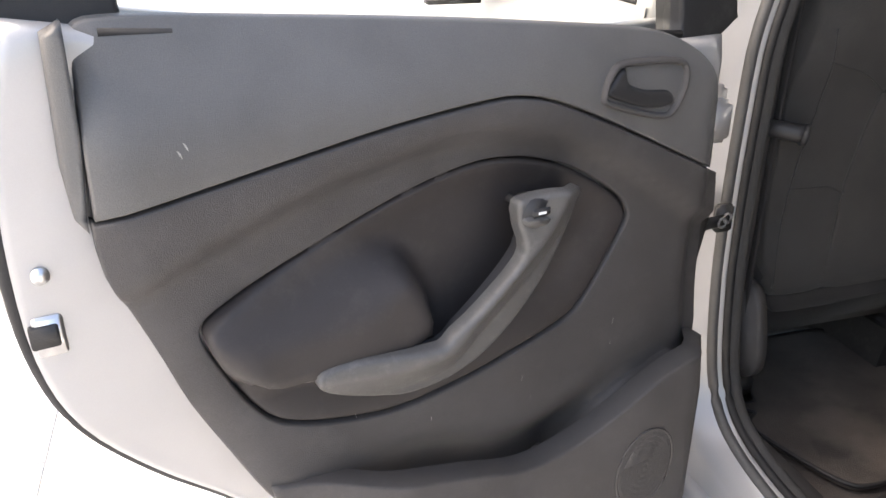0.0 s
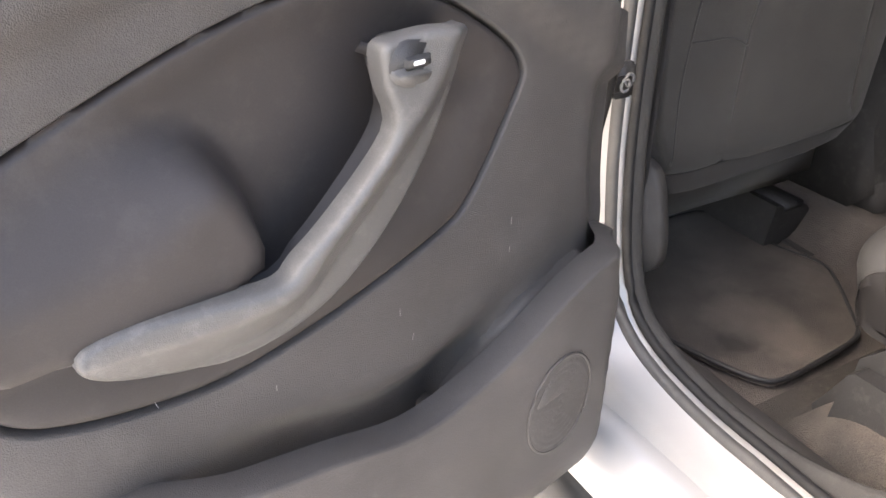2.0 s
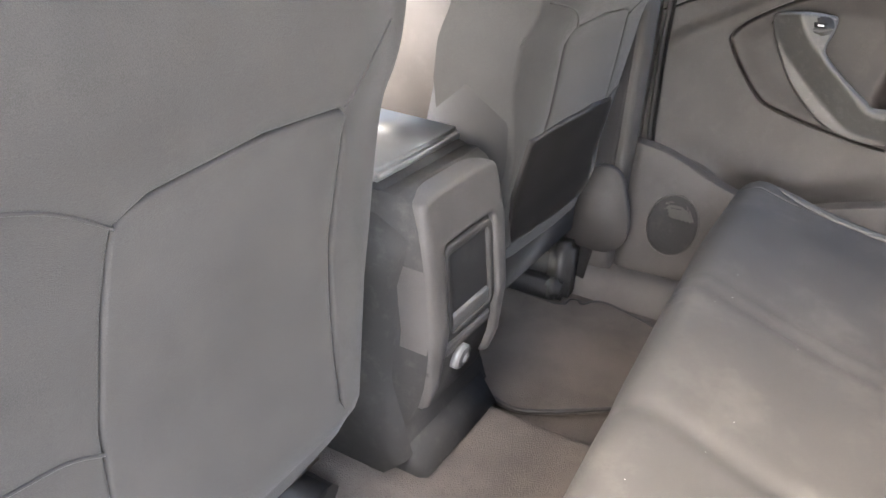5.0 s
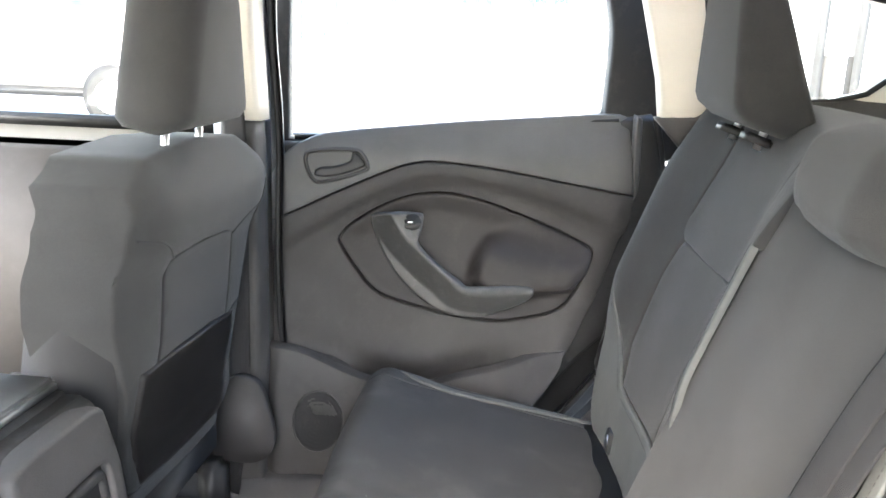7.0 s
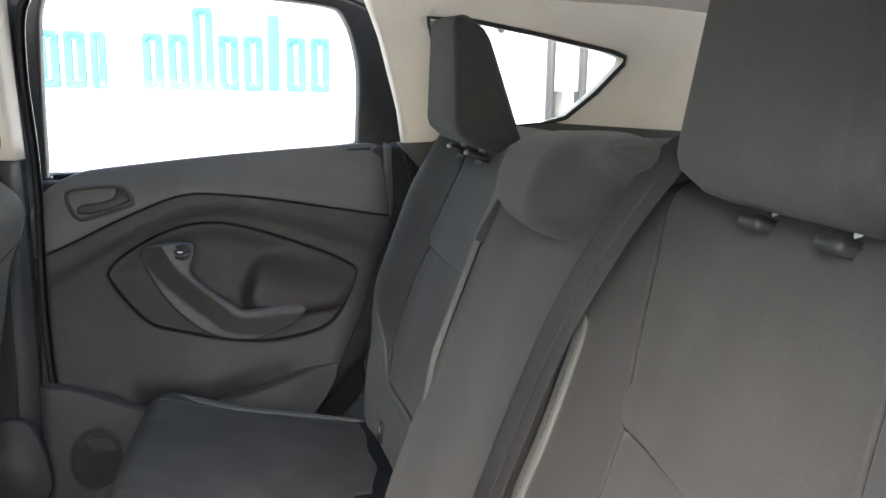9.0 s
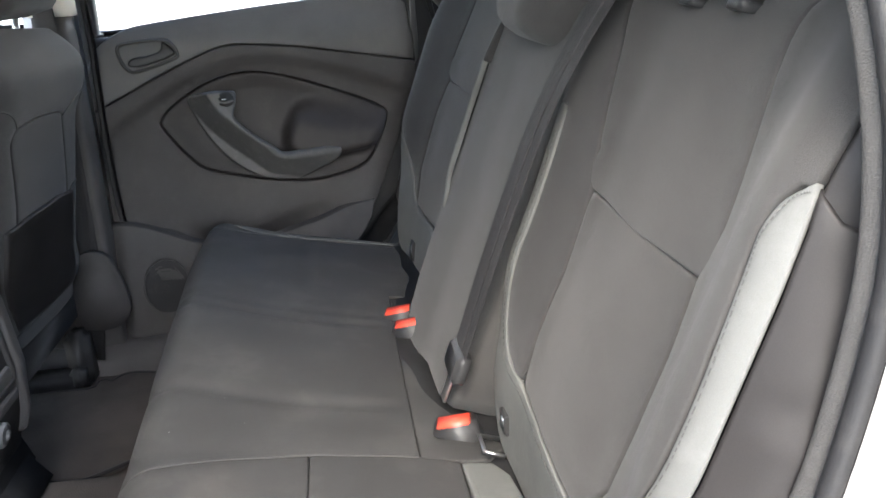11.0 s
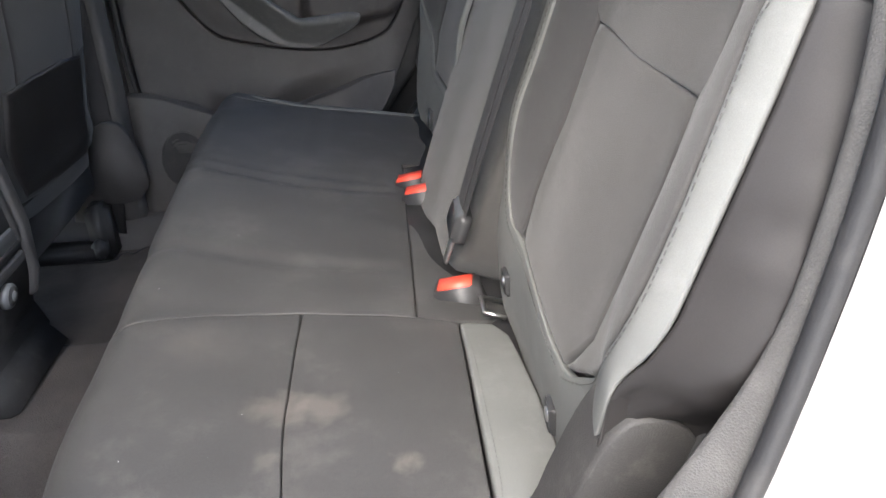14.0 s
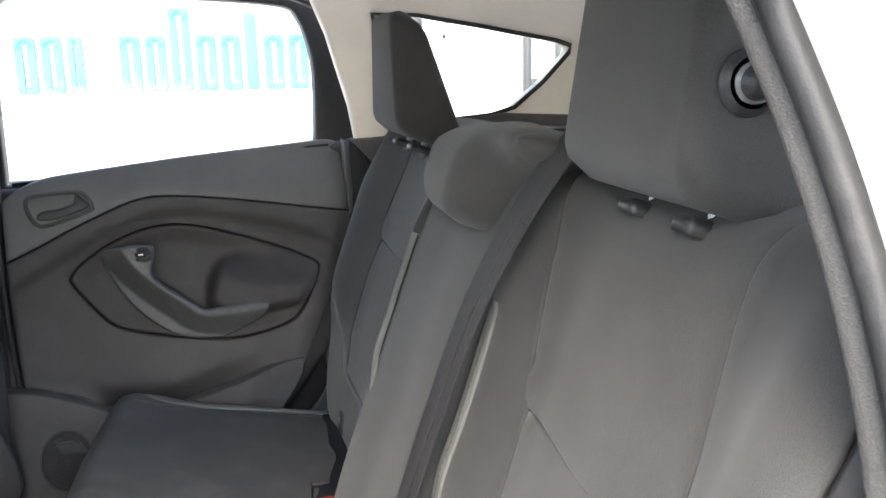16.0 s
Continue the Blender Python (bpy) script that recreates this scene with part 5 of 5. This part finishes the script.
    part("headrest_pad", rounded_block(cx, 0.148, 0.092, 1.205 - drop + (0.014 if sgn < 0 else 0.0), 1.44 - drop, -0.06, 0.055, hp, lean=0.01, r=0.052, edge=0.05), FABRIC, seat, "charcoal fabric headrest")
    return seat


front_seat("charcoal fabric front seat seen from behind", -0.40, 1)
front_seat("charcoal fabric front seat with back pocket", 0.40, -1)

# rail covers on the tunnel side
for sg in (-1, 1):
    rc = thing("rail_cover", "black plastic seat rail cover on carpet", "seat trim", group="rail covers")
    part("cap", loft([[Vector((sg * x, y, z)) for x, z in ((0.250, 0.365), (0.245, 0.405), (0.235, 0.462), (0.150, 0.448), (0.138, 0.435), (0.128, 0.365))] for y in (0.820, 0.830, 1.05)], cap=True), CONSOLE, rc, smooth=False)
    part("toe", loft([[Vector((sg * x, y, z)) for x, z in ((0.20, 0.364), (0.195, 0.380), (0.145, 0.386), (0.105, 0.388), (0.098, 0.364))] for y in (0.752, 0.757, 0.83)], cap=True), CONSOLE, rc, smooth=False)
    part("slot", box(*sorted((sg * 0.165, sg * 0.215)), 0.815, 0.98, 0.448, 0.462, 0.002), RUBBER, rc)

# ---- console ----
con = thing("centre_console", "charcoal centre console with rear storage bin and armrest lid", "console")
side = curve2([(0.752, 0.44), (0.752, 0.52), (0.728, 0.60), (0.722, 0.68), (0.734, 0.78), (0.752, 0.84), (0.772, 0.860), (0.83, 0.862), (1.30, 0.862), (1.30, 0.43)], 3)
xs = lambda y, z, w: np.stack([np.asarray(w, float) + 0.02, np.asarray(y, float), np.asarray(z, float)], 1)
# body and flanks: blackish plastic, its colour also carrying the shade low down
part("body", slab(side, xs, -0.100, 0.100, 0.010, 3), CONSOLE, con)
part("body_flank", slab(curve2([(0.775, 0.45), (0.775, 0.60), (0.770, 0.74), (0.80, 0.83), (1.28, 0.84), (1.28, 0.44)], 3), xs, -0.118, 0.118, 0.010, 3), CONSOLE, con)
# lid is a lighter grey than the console: the light on it, as colour
part("lid", box(-0.078, 0.118, 0.80, 1.18, 0.864, 0.886, 0.007, 4), SILVERPL, con, "padded armrest lid in lighter grey for the light on it")
part("lid_seam", box(-0.080, 0.120, 0.794, 1.19, 0.858, 0.866, 0.003), RUBBER, con)


def con_rear(x, z, w):
    x, z, w = (np.asarray(a, float) for a in (x, z, w))
    y = np.interp(z, [0.44, 0.52, 0.60, 0.68, 0.78, 0.85], [0.752, 0.752, 0.728, 0.722, 0.734, 0.752])
    return np.stack([x + 0.02, y - w, z], 1)


arch_out = curve2([(-0.088, 0.560), (-0.098, 0.62), (-0.101, 0.72), (-0.096, 0.830), (-0.078, 0.856), (0.0, 0.860), (0.078, 0.856), (0.096, 0.830), (0.101, 0.72), (0.098, 0.62), (0.088, 0.560)], 4, closed=False)
arch_in = [(0.076, 0.560), (0.071, 0.62), (0.065, 0.655), (0.0645, 0.785), (0.058, 0.793), (-0.058, 0.793), (-0.0645, 0.785), (-0.065, 0.655), (-0.071, 0.62), (-0.076, 0.560)]
part("fascia", patch(np.concatenate([arch_out, arch_in]), lambda x, z: 0.012 - 0.006 * smoothstep(np.abs(x), 0.085, 0.101), con_rear, step=0.008, roll=0.006, skirt=0.04, flip=True), PLASTIC, con, "charcoal arched console fascia")
bin_ring = rounded(-0.062, 0.062, 0.655, 0.788, 0.014)
part("bin_frame", patch(bin_ring, flat(0.008), con_rear, holes=[grown(bin_ring, -0.013)], step=0.008, roll=0.004, flip=True), CONSOLE, con)
# flat black sheet drawn as the bin's shaded depth; nothing is hollowed out
part("bin_shade", patch(grown(bin_ring, -0.012), flat(0.0025), con_rear, step=0.03, roll=0, skirt=0, flip=True), RUBBER, con, "flat black sheet standing in for shaded depth of open storage bin")
part("bin_lip", patch(rounded(-0.050, 0.050, 0.664, 0.690, 0.006), flat(0.006), con_rear, step=0.012, roll=0.004, flip=True), PLASTIC_PULL, con)
part("vent_bar", patch(rounded(-0.060, 0.060, 0.630, 0.648, 0.005), flat(0.008), con_rear, step=0.012, roll=0.004, flip=True), PLASTIC, con)
for r0, w0, mt in ((0.019, 0.012, SILVERPL), (0.015, 0.014, DARKPL), (0.008, 0.016, SILVERPL)):
    part("socket", slab([(-0.012 + r0 * math.cos(a), 0.606 + r0 * math.sin(a)) for a in np.linspace(0, 6.283, 24, endpoint=False)], con_rear, 0.0, w0, 0.002), mt, con, "round power socket")

# ---- mats ----
zp = lambda x, y, h: np.stack([np.asarray(x, float), np.asarray(y, float), 0.381 + np.asarray(h, float)], 1)
ML = curve2([(-0.560, 0.800), (-0.592, 0.783), (-0.600, 0.765), (-0.588, 0.752), (-0.612, 0.735), (-0.618, 0.70), (-0.585, 0.60), (-0.560, 0.548), (-0.530, 0.530), (-0.45, 0.532), (-0.375, 0.538), (-0.332, 0.552), (-0.29, 0.60), (-0.225, 0.68), (-0.205, 0.73), (-0.222, 0.80), (-0.235, 0.93), (-0.26, 0.985), (-0.42, 0.985), (-0.56, 0.98)], 3)
for sg, nm in ((1, "dirty charcoal carpet floor mat with bound edge"), (-1, "charcoal carpet floor mat before closed door")):
    mt = thing("floor_mat", nm, "floor mat", group="rear floor mats")
    o = ML * (sg, 1)
    part("carpet_top", patch(o, lambda x, y: 0.004 + 0.004 * np.sin(7 * x) * np.sin(9 * y), zp, step=0.02, roll=0.003, skirt=0.008, flip=sg < 0), MAT, mt)
    part("binding", tube([Vector(q) for q in zp(o[:, 0], o[:, 1], 0.002 + 0.004 * np.sin(7 * o[:, 0]) * np.sin(9 * o[:, 1]))], 0.0045, 6, closed=True), RUBBER, mt)

# ---- front belt, left pillar ----
fb = thing("front_seat_belt", "black webbing seat belt hanging along door pillar", "seat belt")
part("webbing", tube([(-0.655, 0.760, 0.42), (-0.660, 0.755, 0.70), (-0.662, 0.752, 1.0), (-0.648, 0.760, 1.25), (-0.62, 0.77, 1.40)], 0.02, 10, squash=(0.003, 0.024, (0.25, 1, 0))), WEB, fb)
part("tongue_housing", tube([(-0.700, 0.745, 0.955), (-0.650, 0.712, 0.947), (-0.640, 0.705, 0.945)], 0.014, 14), DARKPL, fb)
part("tongue_end", tube([(-0.643, 0.707, 0.9455), (-0.636, 0.702, 0.944)], 0.017, 16), DARKPL, fb)
rb = thing("front_seat_belt", "black webbing seat belt at foot of far pillar", "seat belt")
part("webbing", tube([(0.655, 0.80, 0.41), (0.665, 0.775, 0.60), (0.668, 0.770, 1.10), (0.63, 0.775, 1.40)], 0.02, 10, squash=(0.003, 0.024, (0.25, 1, 0))), WEB, rb)
part("anchor_boot", box(0.585, 0.645, 0.79, 0.84, 0.37, 0.50, 0.012), DARKPL, rb)

# ---- check strap between pillar and door ----
ck = thing("check_strap", "black steel door check strap on jamb", "door hardware")
part("arm", tube([(-0.770, 0.690, 0.826), (-0.812, 0.672, 0.832), (-0.862, 0.640, 0.838)], 0.006, 10, squash=(0.004, 0.010, (0, 0, 1))), DARKPL, ck)
for a in (0, 1):
    part("spring", tube([(-0.772 - 0.018 * a + 0.0065 * math.cos(k), 0.690 - 0.014 * a - 0.008, 0.832 + 0.0075 * math.sin(k)) for k in np.linspace(0, 6.283, 16, endpoint=False)], 0.002, 6, closed=True), SILVERPL, ck)
part("base", box(-0.785, -0.755, 0.688, 0.704, 0.805, 0.85, 0.004), DARKPL, ck)

hg_z = (1.000, 0.520)
for z in hg_z:
    hinge = thing("door_hinge", "silver-white painted door hinge between pillar and door", "door hinge", group="rear door hinges")
    part("pillar_leaf", box(-0.835, -0.795, 0.690, 0.715, z - 0.035, z + 0.035, 0.006), PAINT, hinge)
    part("door_leaf", box(-0.875, -0.825, 0.630, 0.660, z - 0.03, z + 0.03, 0.008), PAINT, hinge)
    part("pin", tube([(-0.850, 0.672, z - 0.045), (-0.850, 0.672, z + 0.045)], 0.010, 12), PAINT, hinge)
scuff = thing("wall_scuff", "small dried white scuff on upper door panel", "mark")
for du, dz in ((0, 0), (0.006, -0.006)):
    part("scuff_mark", patch(curve2([(0.669 + du, 1.088 + dz), (0.671 + du, 1.091 + dz), (0.673 + du, 1.096 + dz), (0.670 + du, 1.093 + dz)], 3), lambda u, z: door_height(u, z) + 0.0008, left_place, step=0.006, roll=0, skirt=0), DUST, scuff)

# ---- luggage area behind the seats ----
shelf = thing("luggage_cover", "charcoal luggage compartment edge trim with slots", "trim", kind="structure")
part("ledge", box(0.30, 0.66, -0.62, -0.26, 1.185, 1.212, 0.01), PLASTIC, shelf)
part("slot", box(0.42, 0.50, -0.36, -0.32, 1.208, 1.216, 0.003), RUBBER, shelf)
part("ledge", box(-0.66, -0.30, -0.62, -0.26, 1.185, 1.212, 0.01), PLASTIC, shelf)

# ---- outside ----
ground = tagged(part("ground", box(-60, 60, -60, 60, -0.1, 0.0, 0), PAVE), "grey grout bed under white floor tiles", "ground", kind="structure")
tile_mesh = None
for i in range(-9, 9):
    for j in range(-5, 10):
        if -0.9 < i * 0.6 + 0.1 < 0.3 and -2.2 < j * 0.6 < 1.2:
            continue
        if tile_mesh is None:
            t0 = part("tile", box(-0.2975, 0.2975, -0.2975, 0.2975, 0.0, 0.006, 0.0015, 1), TILE, ground)
            tile_mesh = t0.data
            t0.location = (i * 0.6 + 0.1, j * 0.6, 0.0)
        else:
            o = new("tile", tile_mesh)
            o.parent = ground
            o.location = (i * 0.6 + 0.1, j * 0.6, 0.0)
wall = thing("wall_east", "white painted showroom wall with pale cyan sign", "wall", kind="structure")
part("wall_face", box(5.6, 5.8, -9.0, 2.75, 0.0, 4.5, 0.02), WALLW, wall)
sign = thing("wall_sign", "row of pale cyan letter-like shapes on white wall", "sign")
yl = 2.12
for wd, tall, gap in ((0.15, 0.42, 0.035), (0.15, 0.42, 0.035), (0.11, 0.42, 0.26), (0.15, 0.42, 0.035), (0.15, 0.42, 0.035), (0.15, 0.62, 0.035), (0.15, 0.42, 0.035), (0.15, 0.42, 0.035), (0.09, 0.58, 0.05), (0.15, 0.42, 0.035), (0.15, 0.42, 0.035)):
    ring = rounded(yl - wd, yl, 1.32, 1.32 + tall, 0.03)
    sp = lambda y, z, w: np.stack([5.6 - np.asarray(w, float), np.asarray(y, float), np.asarray(z, float)], 1)
    part("sign_shape", patch(ring, flat(0.02), sp, holes=[grown(ring, -0.060)] if wd > 0.1 else (), step=0.05, roll=0.004, skirt=0.02), CYAN, sign)
    yl -= wd + gap

facade = thing("glazed_facade", "grey window posts of a glazed front", "facade", kind="structure")
for y, w, m in ((-0.66, 0.10, FRAMEM), (-0.86, 0.06, WALLW), (-1.40, 0.05, FRAMEM), (-1.52, 0.07, WALLW), (-1.62, 0.05, FRAMEM)):
    part("post", box(4.2, 4.26, y - w / 2, y + w / 2, 0.0, 3.2, 0.006), m, facade)
part("transom", box(4.2, 4.25, -0.86, -0.60, 1.60, 1.64, 0.004), WALLW, facade)
part("dark_pane", box(4.22, 4.24, -1.60, -1.42, 0.9, 1.35, 0.002), FRAMEM, facade)

# parked pickup beyond the front seat
pk = thing("parked_pickup", "white parked pickup with steel wheels", "pickup")
part("cab_body", box(10.7, 12.4, 3.4, 10.4, 0.55, 1.75, 0.12, 4), PAINT, pk)
part("cab_roof", box(10.9, 12.2, 7.2, 9.6, 1.70, 2.45, 0.20, 4), PAINT, pk)
part("rocker", box(10.72, 12.3, 4.0, 10.2, 0.44, 0.58, 0.04), DARKPL, pk)
for y in (6.42, 9.6):
    lo = lambda r, x: [Vector((x, y + r * math.cos(a), 0.47 + r * math.sin(a))) for a in np.linspace(0, 2 * math.pi, 36, endpoint=False)]
    arch = part("wheel_arch", loft([lo(0.47, 10.69), lo(0.47, 10.75)], cap=True), RUBBER, pk)
    wheel = part("tyre", loft([lo(0.25, 10.64), lo(0.36, 10.62), lo(0.40, 10.66), lo(0.40, 10.82)], cap=True), TYRE, pk)
    part("rim", loft([lo(0.05, 10.66), lo(0.12, 10.63), lo(0.20, 10.65), lo(0.25, 10.62)], cap=True), WALLW, wheel)
    for k in range(8):
        a0 = k * math.pi / 4
        c = Vector((10.628, y + 0.16 * math.cos(a0), 0.47 + 0.16 * math.sin(a0)))
        part("rim_hole", tube([c, c + Vector((0.02, 0, 0))], 0.022, 10), RUBBER, wheel)

# front cabin seen over the rear door
dash = thing("dashboard", "grey dashboard with round vents and red-lit dials", "dashboard", kind="structure")
dl = curve2([(1.50, 0.80), (1.49, 0.98), (1.52, 1.04), (1.62, 1.065), (1.85, 1.06), (1.85, 0.80)], 3)
part("top_pad", slab(dl, lambda y, z, w: np.stack([np.asarray(w, float), np.asarray(y, float), np.asarray(z, float)], 1), -0.72, 0.72, 0.01), SILVERPL, dash)
for x in (-0.66, -0.56):
    part("air_vent", tube([(x, 1.485, 1.005), (x, 1.515, 1.01)], 0.05, 20, squash=(0.045, 0.024, (0, 0, 1))), DARKPL, dash)
part("dial_hood", box(-0.52, -0.26, 1.46, 1.60, 1.00, 1.10, 0.03), DARKPL, dash)
RLED = bpy.data.materials.new("red_dial_light")
RLED.use_nodes = True
RLED.node_tree.nodes["Principled BSDF"].inputs["Base Color"].default_value = (0.3, 0.02, 0.01, 1)
RLED.node_tree.nodes["Principled BSDF"].inputs["Emission Color"].default_value = (1.0, 0.08, 0.03, 1)
RLED.node_tree.nodes["Principled BSDF"].inputs["Emission Strength"].default_value = 0.4
part("dial", tube([(-0.44, 1.452, 1.045), (-0.44, 1.462, 1.045)], 0.022, 16), RLED, dash)
part("dial", tube([(-0.35, 1.452, 1.045), (-0.35, 1.462, 1.045)], 0.022, 16), RLED, dash)
sw_c = Vector((-0.40, 1.32, 0.99))
part("steering_wheel", tube([sw_c + Vector((0.19 * math.cos(a), 0.07 * math.sin(a), 0.17 * math.sin(a))) for a in np.linspace(0, 2 * math.pi, 40, endpoint=False)], 0.016, 10, closed=True), DARKPL, dash)
mirror = thing("side_mirror", "black door mirror in silver-white housing", "side mirror")
part("housing", box(-1.06, -0.88, 1.42, 1.52, 1.055, 1.20, 0.03, 4), DARKPL, mirror)
part("mirror_glass", box(-1.045, -0.90, 1.412, 1.422, 1.07, 1.185, 0.004), METAL, mirror)
part("mirror_foot", box(-0.90, -0.84, 1.44, 1.52, 1.08, 1.14, 0.01), DARKPL, mirror)


# ---- lint and small scratches ----
def specks(name, label, spots, size, mat):
    """Tiny tumbled flakes, too many to count, in one mesh."""
    bm = bmesh.new()
    for p in spots:
        r = size * random.uniform(0.5, 1.3)
        turn = Euler((random.uniform(-0.5, 0.5), random.uniform(-0.5, 0.5), random.uniform(0, 6.28))).to_matrix()
        q = [bm.verts.new(Vector(p) + turn @ Vector(c)) for c in ((r, 0, 0), (0, 0.45 * r, 0.1 * r), (-0.8 * r, 0, 0), (0, -0.4 * r, 0.1 * r), (0, 0, 0.35 * r))]
        for a, b in ((0, 1), (1, 2), (2, 3), (3, 0)):
            bm.faces.new((q[a], q[b], q[4]))
        bm.faces.new((q[3], q[2], q[1], q[0]))
    top = thing(name, label, "lint", kind="stuff")
    part("flakes", bm, mat, top, smooth=False)


random.seed(11)
floor_spots = [(random.uniform(-0.62, -0.25), random.uniform(0.54, 0.78), 0.3895) for _ in range(12)] + [(random.uniform(-0.60, -0.30), random.uniform(0.30, 0.40), 0.520) for _ in range(7)] + [(random.uniform(-0.66, -0.60), random.uniform(0.52, 0.66), 0.376) for _ in range(6)]
specks("floor_lint", "pale lint flakes scattered on carpet and mat", floor_spots, 0.0009, DUST)
seat_xy = [(random.uniform(-0.52, 0.45), random.uniform(0.14, 0.40)) for _ in range(14)]
seat_spots = [tuple(cushion_place([a], [b], cushion_height(np.array([a]), np.array([b])) + 0.0005)[0]) for a, b in seat_xy]
specks("seat_lint", "tiny pale lint flakes on rear cushion", seat_spots, 0.0008, LABELW)
scratches = thing("door_scratches", "fine pale scratches on open door panel", "mark", kind="stuff")
bm = bmesh.new()
for _ in range(6):
    u0, z0 = random.uniform(0.05, 0.62), random.uniform(0.70, 0.80)
    u0 = random.choice((u0, random.uniform(0.22, 0.36)))
    a0, ln = random.uniform(-2.0, -1.2), random.uniform(0.003, 0.008)
    us, zs = np.array([u0, u0 + ln * math.cos(a0)]), np.array([z0, z0 + ln * math.sin(a0)])
    hs = door_height(us, zs) + 0.0012
    a, b = left_place(us, zs, hs)
    n0 = Vector((0.0002, 0, 0.0001))
    bm.faces.new([bm.verts.new(Vector(a) - n0), bm.verts.new(Vector(b) - n0), bm.verts.new(Vector(b) + n0), bm.verts.new(Vector(a) + n0)])
part("marks", bm, DUST, scratches, smooth=False)
